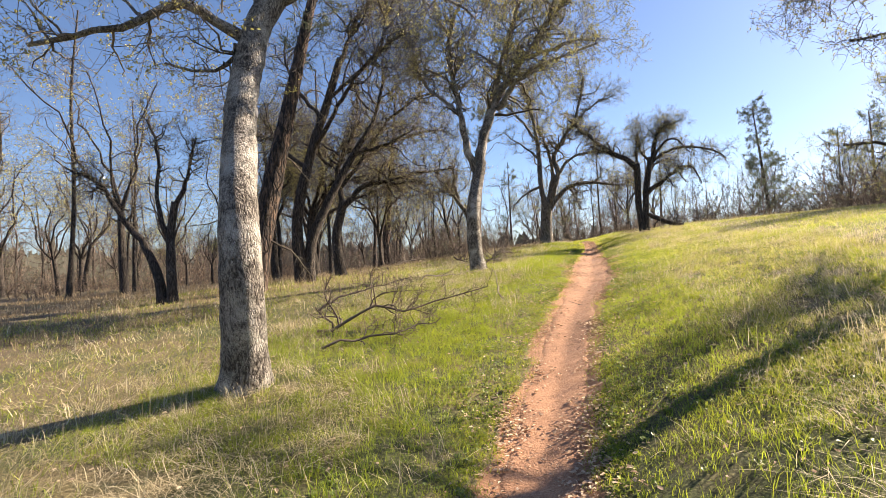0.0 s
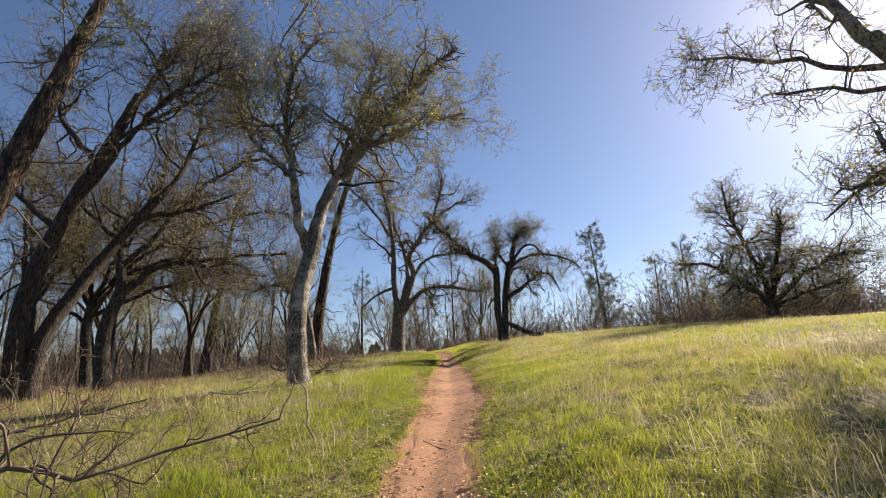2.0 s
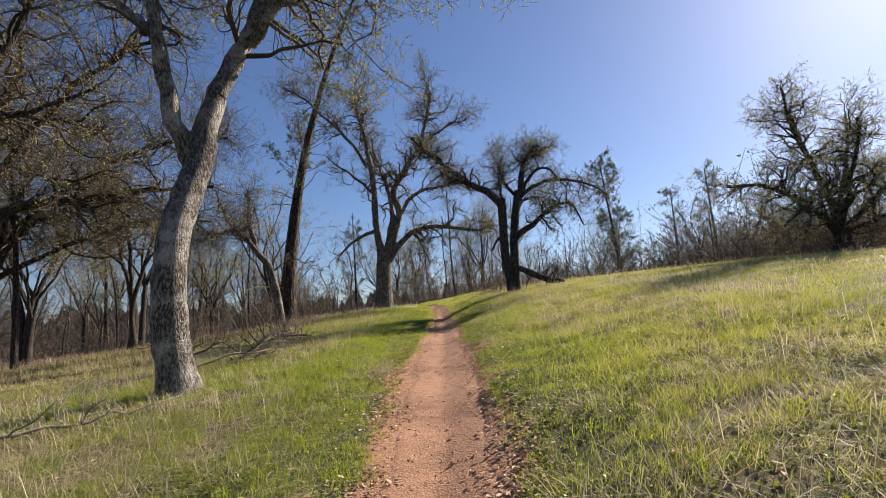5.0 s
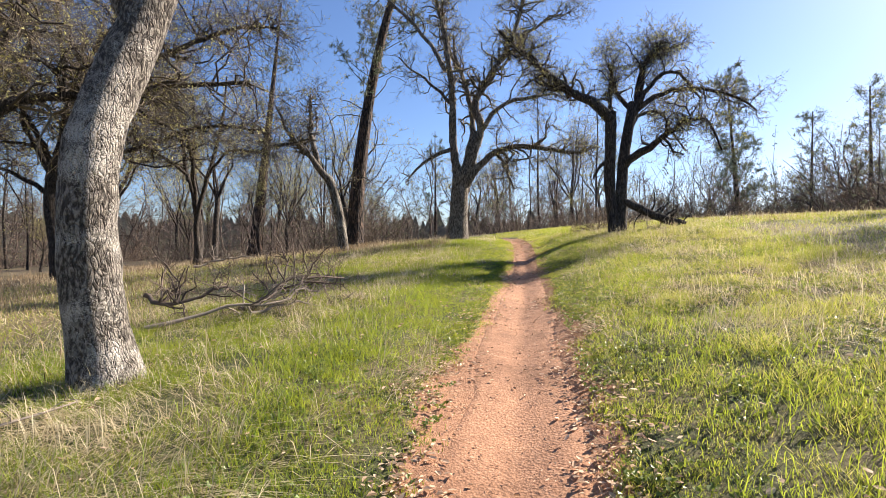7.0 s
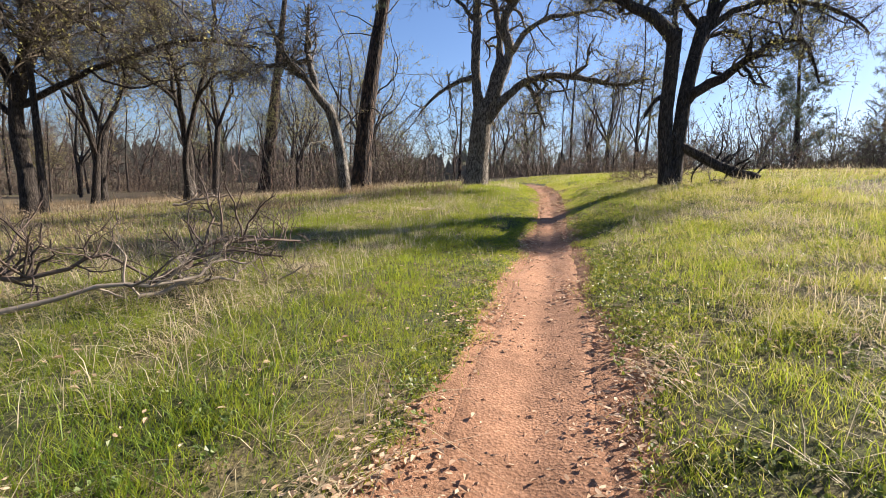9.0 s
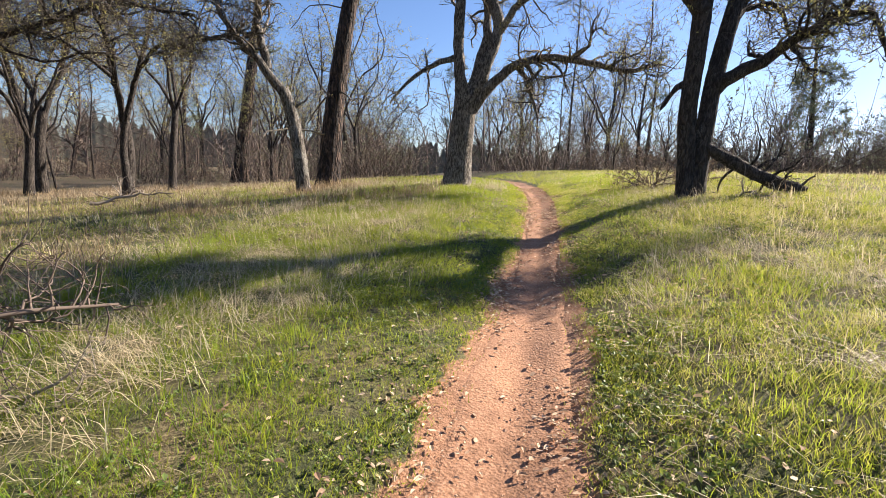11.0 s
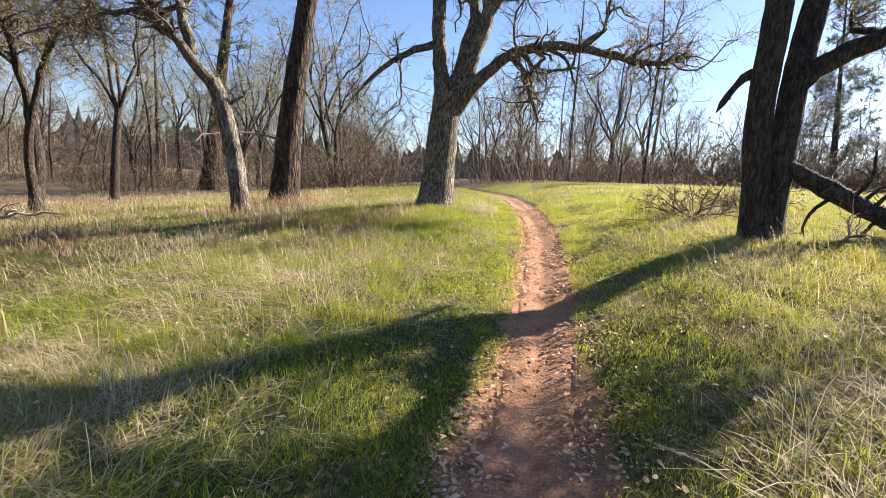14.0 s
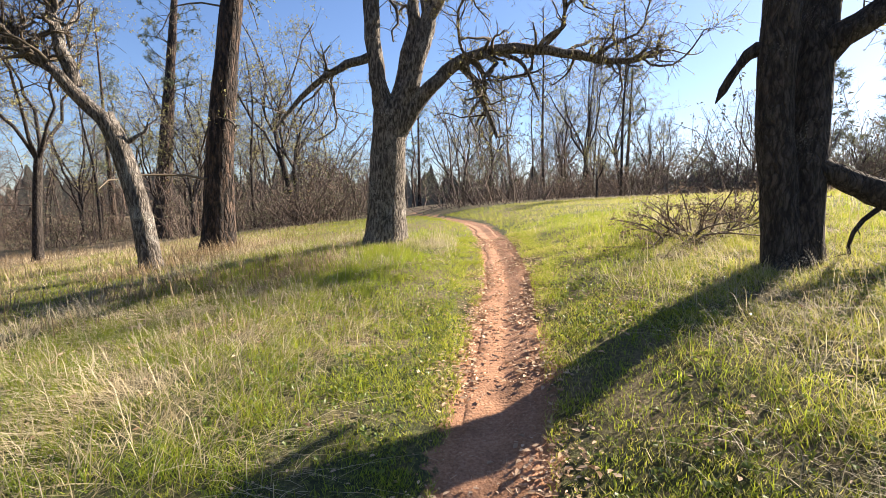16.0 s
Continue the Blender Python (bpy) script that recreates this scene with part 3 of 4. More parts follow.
oak(4.84, 21.3, [
    (0.135, 0.135, [(-0.07, 0.01, -0.1), (-0.12, 0.03, 0.6), (-0.19, 0.04, 1.25), (-0.17, 0.04, 2.17), (-0.16, 0.03, 2.95)]),
    (0.145, 0.125, [(0.07, 0.02, -0.1), (0.1, 0.06, 0.9), (0.17, 0.16, 1.7), (0.32, 0.32, 2.5), (0.5, 0.45, 3.25)]),
    (0.15, 0.045, [(-0.15, 0.03, 2.75), (-0.57, 0.13, 3.19), (-1.18, 0.27, 3.62), (-1.88, 0.42, 4.2), (-2.47, 0.56, 4.72), (-2.95, 0.66, 5.3)]),
    (0.10, 0.03, [(0.58, 0.42, 3.1), (0.61, 0.41, 3.78), (0.77, 0.38, 4.23), (1.12, 0.3, 4.7)]),
    (0.08, 0.025, [(0.5, 0.42, 2.95), (0.9, 0.35, 3.5), (1.3, 0.35, 3.9), (1.8, 0.35, 3.8), (2.1, 0.35, 3.3)]),
    (0.08, 0.025, [(0.56, 0.42, 3.1), (0.25, 0.85, 3.83), (0.07, 1.25, 4.5)]),
    (0.07, 0.02, [(0.36, 0.45, 2.55), (0.8, 0.75, 3.0), (1.3, 1.05, 3.1), (1.8, 1.25, 2.8), (2.1, 1.35, 2.2)]),
    (0.07, 0.02, [(0.6, 0.41, 3.6), (0.9, 0.75, 4.4), (1.3, 0.95, 4.9)]),
    (0.125, 0.02, [(0.2, 0.14, 1.68), (0.42, 0.06, 1.93), (0.85, -0.1, 2.2), (1.25, -0.3, 2.5), (1.6, -0.4, 2.7), (2.0, -0.4, 2.5), (2.3, -0.4, 1.9)]),
    (0.07, 0.02, [(-0.15, 0.03, 2.8), (-0.1, 0.5, 3.6), (0.2, 0.9, 4.6)]),
    (0.08, 0.02, [(0.5, 0.42, 3.0), (1.3, 0.45, 3.5), (2.2, 0.55, 3.7), (3.0, 0.65, 3.5), (3.6, 0.65, 3.0)]),
    (0.07, 0.02, [(0.52, 0.42, 3.1), (0.9, 0.65, 4.2), (1.4, 0.85, 4.8), (2.0, 0.95, 4.9)]),
], "twin-stemmed oak with dark trunk and broken stubs", bark=DARK_OAK, n=(90, 900, 7000), reach=(0.5, 1.5), twig=0.5, buds=4600, flare=0.03, trunks=2, tall=1.04,
    stubs=[(0.075, 0.03, [(-0.1, 0.05, 1.74), (-0.3, 0.1, 1.8), (-0.46, 0.15, 1.65), (-0.58, 0.2, 1.38)])])

oak(-3.25, 24.4, [
    (0.17, 0.14, [(0.03, 0.0, -0.12), (-0.09, -0.06, 1.04), (-0.28, -0.17, 2.03), (-0.43, -0.26, 2.5)]),
    (0.12, 0.04, [(-0.4, -0.24, 2.4), (-0.8, -0.48, 3.03), (-1.12, -0.68, 3.39), (-1.51, -0.91, 3.96), (-1.8, -1.07, 4.6)]),
    (0.11, 0.035, [(-0.72, -0.43, 2.9), (-0.84, -0.45, 3.65), (-0.92, -0.4, 4.14), (-0.97, -0.3, 5.2)]),
    (0.05, 0.015, [(-1.2, -0.75, 3.45), (-1.67, -1.01, 3.3), (-2.05, -1.24, 3.16), (-2.9, -1.76, 2.81)]),
    (0.05, 0.012, [(-0.23, -0.14, 1.98), (-0.01, -0.01, 2.23), (0.21, 0.13, 2.52)]),
], "slender leaning oak with patchy grey bark", bark=PALE_OAK, n=(30, 240, 1700), reach=(0.5, 1.6), buds=300, flare=0.05)

oak(-6.6, 12.15, [
    (0.2, 0.11, [(-0.04, -0.03, -0.1), (-0.11, -0.08, 2.0), (0.29, 0.2, 4.14), (0.73, 0.5, 5.71), (1.14, 0.78, 7.29)]),
    (0.19, 0.1, [(0.1, 0.1, -0.1), (0.21, 0.15, 1.25), (0.55, 0.38, 2.26), (1.11, 0.76, 3.54), (1.66, 1.14, 4.66)]),
    (0.10, 0.03, [(1.1, 0.75, 7.1), (1.53, 1.05, 8.3), (2.44, 1.67, 10.0)]),
    (0.09, 0.03, [(1.66, 1.14, 4.6), (2.15, 1.47, 6.06), (2.3, 1.6, 7.4)]),
    (0.08, 0.025, [(0.6, 0.4, 5.2), (-0.3, 0.4, 6.6), (-0.7, 0.6, 8.2)]),
    (0.08, 0.025, [(1.3, 0.9, 4.0), (2.3, 1.3, 4.5), (3.4, 1.6, 5.0)]),
    (0.08, 0.025, [(0.4, 0.3, 4.4), (1.6, -0.2, 5.6), (2.8, -0.6, 6.6), (3.8, -0.8, 7.0)]),
    (0.08, 0.025, [(0.2, 0.1, 3.6), (-1.2, 0.2, 4.8), (-2.6, 0.4, 5.4)]),
    (0.07, 0.02, [(0.8, 0.5, 5.9), (2.2, 1.0, 7.2), (3.4, 1.4, 8.4)]),
], "pair of leaning dark oaks grown from one base", bark=DARK_OAK, n=(90, 1000, 9500), reach=(1.1, 3.4), twig=0.75, buds=6000, flare=0.08, trunks=2)

oak(-6.74, 15.3, [
    (0.2, 0.15, [(-0.05, -0.03, -0.1), (-0.17, -0.09, 1.5), (0.07, 0.04, 2.7)]),
    (0.13, 0.035, [(0.05, 0.03, 2.6), (0.92, 0.5, 3.41), (2.18, 1.19, 3.75), (3.91, 2.14, 4.16)]),
    (0.12, 0.035, [(0.05, 0.03, 2.5), (-0.1, 0.2, 4.2), (0.5, 0.5, 5.6), (0.6, 0.6, 7.2)]),
    (0.09, 0.03, [(0.0, 0.1, 3.4), (1.2, 0.0, 4.9), (2.6, -0.2, 6.0), (3.8, -0.3, 6.4)]),
    (0.08, 0.03, [(0.0, 0.2, 4.0), (-1.4, 0.2, 5.2), (-2.6, 0.1, 5.8)]),
], "dark oak with one long level limb", bark=DARK_OAK, n=(70, 800, 7500), reach=(1.0, 3.2), twig=0.75, buds=4500, flare=0.08)

pine(-3.7, 27.1, 17.5, 0.36, (0.10, 0.05), "tall pine with furrowed dark fire-scarred trunk", bare=0.36, whorls=20, reach=2.8, dead=30, needles=12000, bend=2.3)
pine(-14.0, 39.2, 17.0, 0.5, (0.09, 0.06), "tall reddish-barked pine with thin crown", bare=0.42, dead=24, needles=7000)
pine(-7.0, 9.9, 13.0, 0.40, (0.2, 0.12), "leaning dark pine trunk with shaggy bark", bare=0.55, dead=26, needles=5000)
pine(18.5, 45.0, 10.5, 0.22, (-0.09, 0.0), "blue-green pine standing alone on the ridge", bare=0.15, whorls=26, reach=2.4, needles=15000, dead=8, needle_size=0.26)

# ---- more trees ----
oak(7.5, 5.15, [
    (0.21, 0.10, [(0.0, 0.0, -0.07), (-0.07, 0.13, 1.05), (-0.26, 0.39, 1.76), (-0.42, 0.62, 2.3), (-0.57, 0.83, 3.06), (-0.77, 1.14, 3.99)]),
    (0.09, 0.025, [(-0.73, 1.08, 3.8), (-0.96, 1.4, 4.82), (-1.23, 1.76, 5.6)]),
    (0.078, 0.0228, [(-0.16, 0.26, 1.31), (-0.52, 0.72, 1.31), (-0.72, 1.04, 1.63), (-0.83, 1.22, 2.09), (-0.86, 1.27, 2.67)]),
    (0.039, 0.013, [(-0.78, 1.14, 1.96), (-0.98, 1.43, 2.09), (-1.17, 1.69, 1.96)]),
    (0.0455, 0.013, [(-0.65, 0.91, 3.39), (-1.23, 1.56, 3.91), (-1.89, 2.08, 4.3), (-2.34, 2.21, 4.49)]),
    (0.039, 0.013, [(-0.59, 0.85, 3.13), (-1.23, 0.98, 3.13), (-2.02, 1.23, 3.19)]),
    # unseen limb, added only to throw mottled shade on the right slope
    (0.06, 0.015, [(-0.26, 0.39, 1.76), (-0.1, 1.2, 2.2), (0.1, 2.2, 2.4), (0.2, 3.4, 2.2)]),
], "leaning oak on the open slope with bare crooked limbs", n=(32, 270, 2000), reach=(0.45, 1.2), twig=0.4, buds=1000, flare=0.1, tall=0.88)

oak(17.7, 23.4, [
    (0.3, 0.26, [(0, 0, -0.1), (0.1, 0, 0.5), (0.1, 0, 1.1)]),
    (0.17, 0.04, [(0.05, 0, 0.9), (-0.6, -0.3, 2.6), (-1.4, -0.5, 4.6), (-1.8, -0.6, 6.4)]),
    (0.15, 0.04, [(0.0, 0, 0.8), (-1.3, -0.3, 1.9), (-2.8, -0.4, 2.6), (-4.4, -0.5, 2.7)]),
    (0.15, 0.04, [(0.1, 0, 0.9), (0.8, 0.3, 3.2), (1.5, 0.4, 5.6)]),
    (0.13, 0.04, [(0.1, 0, 0.8), (1.5, -0.5, 2.2), (3.0, -0.8, 3.0), (4.2, -0.9, 3.0)]),
    (0.13, 0.04, [(0.1, 0, 0.9), (0.0, -1.0, 2.9), (-0.3, -1.9, 4.6)]),
    (0.10, 0.03, [(0.0, 0, 0.7), (-1.4, -1.0, 1.2), (-2.8, -1.8, 1.3), (-3.8, -2.2, 0.9)]),
    (0.10, 0.03, [(0.0, 0, 0.7), (0.8, -1.4, 1.3), (1.4, -2.6, 1.4)]),
], "broad oak with dense drooping twigs on the ridge", bark=DARK_OAK, n=(130, 1300, 8500), reach=(1.0, 2.8), buds=24000, flare=0.1, lo=0.15)

oak(-8.4, 8.6, [
    (0.13, 0.09, [(-0.12, 0, -0.1), (-0.3, 0, 0.8), (-0.7, 0.0, 1.6)]),
    (0.12, 0.09, [(0.15, 0, -0.1), (0.12, 0, 0.9), (0.05, 0.1, 1.8), (0.2, 0.1, 2.6)]),
    (0.09, 0.03, [(-0.65, 0, 1.5), (-1.3, -0.1, 2.3), (-2.0, -0.1, 3.2), (-2.8, -0.1, 3.6)]),
    (0.07, 0.025, [(0.0, 0.1, 1.7), (-0.3, 0.1, 2.8), (-0.25, 0.1, 4.0), (-0.6, 0.1, 4.8)]),
    (0.07, 0.025, [(0.2, 0.1, 2.5), (0.6, 0.1, 3.2), (0.8, 0.2, 4.2)]),
], "two crossed slender oaks with ivy-dark stems", bark=DARK_OAK, n=(30, 240, 1700), reach=(0.4, 1.3), twig=0.5, buds=200, flare=0.05, trunks=2)

oak(-11.6, 22.2, [
    (0.22, 0.16, [(0.1, 0, -0.1), (-0.05, 0, 1.2), (-0.2, 0, 2.4), (-0.1, 0, 3.4)]),
    (0.12, 0.04, [(-0.1, 0, 3.2), (-0.9, 0.2, 4.6), (-1.2, 0.3, 6.4)]),
    (0.12, 0.04, [(-0.1, 0, 3.0), (0.8, -0.2, 4.2), (2.4, -0.6, 4.9), (4.2, -1.0, 5.0)]),
    (0.11, 0.04, [(-0.15, 0, 3.3), (0.4, 0.3, 5.2), (0.6, 0.4, 7.4)]),
    (0.09, 0.03, [(-0.15, 0, 2.6), (-1.4, -0.4, 3.4), (-2.6, -0.6, 3.6)]),
    (0.1, 0.03, [(-0.1, 0, 3.3), (1.2, -0.6, 5.4), (3.0, -1.4, 6.8), (4.8, -2.0, 7.2)]),
    (0.12, 0.03, [(-0.1, 0, 3.3), (1.5, -0.5, 4.8), (4.0, -1.0, 6.0), (6.5, -1.5, 6.6), (8.0, -1.8, 6.5)]),
    (0.1, 0.03, [(-0.1, 0, 2.9), (2.0, 0.3, 4.0), (4.5, 0.5, 4.6), (6.6, 0.6, 4.5)]),
    (0.09, 0.03, [(-0.1, 0, 3.4), (0.2, -1.5, 5.4), (0.8, -3.0, 7.4)]),
], "dark oak with pale lichened foot at the edge of the wood", bark=DARK_OAK, n=(150, 1600, 13000), reach=(1.2, 3.3), twig=0.75, buds=6500, flare=0.12)


# ---- the wood behind ----
def wild_limbs(height, spread, count, r):
    fork = height * RNG.uniform(0.22, 0.36)
    sway = RNG.uniform(-0.12, 0.12, 2) * fork
    limbs = [(r, r * 0.75, [(0, 0, -0.15), (sway[0] * 0.4, sway[1] * 0.4, fork * 0.5), (sway[0], sway[1], fork)])]
    turn = RNG.uniform(0, 6.28)
    for k in range(count):
        a = turn + k * 6.28 / count + RNG.uniform(-0.4, 0.4)
        out, up = spread * RNG.uniform(0.3, 1.0), height * RNG.uniform(0.75, 1.0)
        c, q = math.cos(a), math.sin(a)
        limbs.append((r * 0.42, r * 0.12, [(sway[0], sway[1], fork * 0.95), (sway[0] + c * out * 0.35, sway[1] + q * out * 0.35, fork + (up - fork) * 0.35), (c * out * 0.6 + RNG.uniform(-0.4, 0.4), q * out * 0.6, fork + (up - fork) * 0.65), (c * out, q * out, up)]))
    return limbs


def wood_tree(kind):
    if kind == "oak":
        h = RNG.uniform(6.5, 9.5)
        return oak(0, 0, wild_limbs(h, h * 0.4, 5, 0.14), "bare oak in the wood behind the meadow", bark=DARK_OAK, n=(26, 140, 640), reach=(0.9, 2.9), twig=0.95, buds=1300, flare=0.06, group="trees of the wood", far=True)
    h = RNG.uniform(6.0, 9.0)
    return oak(0, 0, [(0.08, 0.02, [(0, 0, -0.15), (0.15, 0.1, h * 0.35), (0.0, 0.25, h * 0.7), (0.3, 0.2, h)])], "thin bare young tree in the wood", bark=DARK_OAK, n=(26, 80, 300), reach=(0.5, 1.7), twig=0.7, buds=0, flare=0.02, trunks=1, lo=0.3, group="young trees of the wood", far=True)


def scatter(makers, spots, low=0.55):
    """Sets each maker's tree down once, and copies of them on the remaining spots."""
    for j, (x, y) in enumerate(spots):
        k = j % len(makers)
        s, a = RNG.uniform(0.75, 1.2) * (low if x > 13 and y < 52 else 1.0), RNG.uniform(0, 360)
        m = pose(x, y, ground(x, y) - 0.05, RNG.uniform(-4, 4), RNG.uniform(-4, 4), a) @ Matrix.Scale(s, 4)
        if j < len(makers):
            makers[k].matrix_world = m
        else:
            copy_thing(makers[k], m)


def spots(count, boxes, gap, clear=4.0):
    """Random places in the boxes (x0, x1, y0, y1), apart from one another and from the trail."""
    out, tries = [], 0
    while len(out) < count and tries < 20000:
        tries += 1
        x0, x1, y0, y1 = boxes[tries % len(boxes)]
        x, y = RNG.uniform(x0, x1), RNG.uniform(y0, y1)
        if abs(x - curve(LINE, y)) > clear and all((x - a) ** 2 + (y - b) ** 2 > gap**2 for a, b in out):
            out.append((x, y))
    return out


# dense dark oaks at the near edge of the wood
edge_oak = oak(-9.1, 25.4, [
    (0.16, 0.12, [(0, 0, -0.15), (0.05, 0.1, 1.2), (-0.1, 0.1, 2.4)]),
    (0.12, 0.03, [(0.2, -0.1, -0.1), (0.1, -0.15, 1.6), (0.5, -0.1, 3.2), (0.9, 0.2, 5.2), (1.0, 0.4, 7.0)]),
    (0.09, 0.025, [(-0.1, 0.1, 2.3), (-0.6, 0.2, 3.6), (-0.9, 0.5, 5.4), (-1.8, 0.4, 7.2)]),
    (0.08, 0.02, [(-0.1, 0.1, 2.4), (0.2, -0.5, 4.0), (0.1, -1.1, 5.6), (0.6, -1.8, 7.4)]),
    (0.06, 0.02, [(0.4, -0.1, 3.0), (1.4, -0.4, 4.0), (2.3, -0.6, 4.3), (3.0, -0.8, 3.9)]),
    (0.06, 0.02, [(-0.5, 0.2, 3.4), (-1.5, -0.3, 4.1), (-2.6, -0.5, 4.4), (-3.3, -0.8, 4.0)]),
], "dark many-stemmed oak with a dense twiggy crown at the meadow's edge", bark=DARK_OAK, n=(70, 620, 4200), reach=(0.8, 2.2), twig=0.7, buds=6500, flare=0.05, trunks=2, group="oaks at the meadow's edge")
for x, y, turn, size in ((-12.2, 19.6, 130, 1.12), (-14.8, 28.0, 250, 1.2)):
    copy_thing(edge_oak, pose(x, y, ground(x, y) - 0.04, 0, 0, turn) @ Matrix.Scale(size, 4))

WOODS = [(-34, -9, 20, 52), (-30, -13, 10, 40), (-24, -6, 40, 70), (-12, 14, 46, 72), (8, 34, 42, 70), (20, 44, 24, 52), (-44, -17, 4, 34), (-10, 8, 38, 56), (16, 34, 30, 46)]
scatter([wood_tree("oak") for _ in range(7)], spots(84, WOODS, 2.3))
scatter([wood_tree("young") for _ in range(5)], spots(96, WOODS, 1.5))
for x, y, h, r in ((-23, 47, 14, 0.22), (12, 57, 11, 0.18), (26, 50, 9, 0.2), (23.5, 40, 8, 0.16), (-5, 62, 12, 0.2), (31, 44, 8.5, 0.17)):
    pine(x, y, h, r, (RNG.uniform(-0.03, 0.03), 0), "slim grey-green pine at the back of the wood", bare=0.2, whorls=14, reach=1.9, needles=3500, dead=6, needle_size=0.3, group="pines of the wood")


def thicket(label, high, wide, stems, leaves, leaf_mat):
    P = np.zeros((stems, 4, 3))
    a, rr = RNG.uniform(0, 6.28, stems), wide * RNG.random(stems) ** 0.6
    P[:, 0, 0], P[:, 0, 1], P[:, 0, 2] = rr * np.cos(a), rr * np.sin(a), -0.1
    way = unit(np.stack([np.cos(a) * 0.45, np.sin(a) * 0.45, np.ones(stems)], 1) + 0.35 * RNG.standard_normal((stems, 3)))
    ln = high * RNG.uniform(0.35, 1.0, stems)
    for k in range(1, 4):
        way = unit(way + 0.3 * RNG.standard_normal((stems, 3)))
        P[:, k] = P[:, k - 1] + way * (ln / 3)[:, None]
    R = np.linspace(0.012, 0.004, 4)[None] * RNG.uniform(0.6, 1.4, (stems, 1))
    P2, R2 = sprout(P, R, stems * 3, (0.2, 0.7), 3, 0.6, 0.2, 0.3, 0.2, 0.6)
    top = tagged(new("thicket"), label, "bush", "undergrowth of the wood")
    part("stem_tangle", join([tubes(P, R, 3), tubes(P2, R2, 3)]), BRUSH, top, "tangled brown stems", "stuff")
    if leaves:
        part("foliage", tufts(P2, leaves, 0.045), leaf_mat, top, "sparse withered leaves", "stuff", False)
    return top


EDGE = [(-34, -16, 34, 52), (-18, -4, 36, 48), (-8, 8, 38, 48), (4, 26, 40, 50), (15, 36, 27, 44), (-44, -20, 8, 34), (16, 30, 24, 40), (14, 34, 34, 48), (-9, 3, 36, 44)]
scatter([thicket("tangle of brown leafless brush under the trees", h, 1.6, 60, 480, leaf) for h, leaf in ((1.5, SHRUB_LEAF), (2.0, OLIVE_LEAF), (2.8, SHRUB_LEAF), (2.3, OLIVE_LEAF), (3.2, OLIVE_LEAF))], spots(165, EDGE, 1.2, 3.0), 1.25)


def build_hills():
    """The far woods as a ragged dark band round the horizon."""
    verts, rings = [], 2400
    for k in range(rings):
        a = k / rings * 2 * math.pi
        c, q = math.cos(a), math.sin(a)
        tops = 0.5 * RNG.random() + 1.2 * noise.noise((c * 120, q * 120, 2)) + 1.5 * noise.noise((c * 30, q * 30, 2))
        for d, z in ((96, -8.0), (96.5, 0.5), (97, 6.6 + 1.8 * tops)):
            verts.append((c * d, q * d + 15, z))
    f = []
    for k in range(rings):
        n = (k + 1) % rings
        for r in range(2):
            f.append((3 * k + r, 3 * n + r, 3 * n + r + 1, 3 * k + r + 1))
    tagged(mesh_object("backdrop", verts, np.array(f), HAZE_WOOD), "hazy far woods beyond the meadow", "woods", kind="structure")


build_hills()


def far_grove(count):
    """The depth of the wood: a maze of thin stems and twigs, too far to tell one tree from the next."""
    parts = []
    for k in range(count):
        a, d = RNG.uniform(-1.25, 1.15), RNG.uniform(46, 84)
        x, y = d * math.sin(a), 8 + d * math.cos(a)
        h = RNG.uniform(4.5, 11.0) * (0.6 if x > 12 else 1.0)
        o = np.array([x, y, ground(x, y) - 0.2])
        P = spline([(0, 0, 0), (RNG.uniform(-0.7, 0.7), 0.2, h * 0.3), (RNG.uniform(-1.3, 1.3), 0.3, h * 0.62), (RNG.uniform(-2.2, 2.2), 0.3, h)], 6)[None] + o
        R = np.linspace(0.11, 0.025, 6)[None] * RNG.uniform(0.6, 1.3)
        P1, R1 = sprout(P, R, 26, (0.16 * h, 0.4 * h), 4, 0.66, 0.2, 0.3, 0.15, 0.5)
        R1 = np.clip(R1, 0.018, 0.05)
        P2, R2 = sprout(P1, R1, 130, (0.4, 1.4), 2, 0.62, 0.15, 0.3, 0.2, 0.5)
        parts += [tubes(P, R, 4), tubes(P1, R1, 3), tubes(P2, np.clip(R2, 0.011, 0.02), 3)]
    tagged(mesh_object("far_wood", *join(parts), BRUSH), "brown maze of bare stems deep in the wood", "woods", kind="stuff")


far_grove(330)


# ---- fallen wood ----
def fallen_branch(points, r0, label, shoots=16, reach=(0.3, 0.9), twigs=120, mat=None, lift=0.25):
    """A dead branch lying in the grass; points are (x, y, height over the ground)."""
    pts = [(x, y, ground(x, y) + h) for x, y, h in points]
    o = pts[0]
    P, R = stem([(a - o[0], b - o[1], c - o[2]) for a, b, c in pts], r0, r0 * 0.3, 12, 0, 0.06, 0.08 * math.dist(pts[0], pts[-1]) if shoots else 0)
    top = tagged(mesh_object("fallen_branch", *tubes(P[None], R[None], 7, 0.06), mat or DEAD), label, "branch")
    top.location = o
    if shoots:
        P1, R1 = sprout(P[None], R[None], shoots, reach, 7, 0.65, lift, 0.35, 0.1, 0.6)
        P2, R2 = sprout(P1, R1, twigs, (0.1, 0.45), 4, 0.65, lift * 0.6, 0.35, 0.2, 0.6)
        part("twig_spray", join([tubes(P1, R1, 5), tubes(P2, np.clip(R2, 0.002, 0.01), 3)]), mat or DEAD, top, "brittle side twigs", "stuff")
    return top


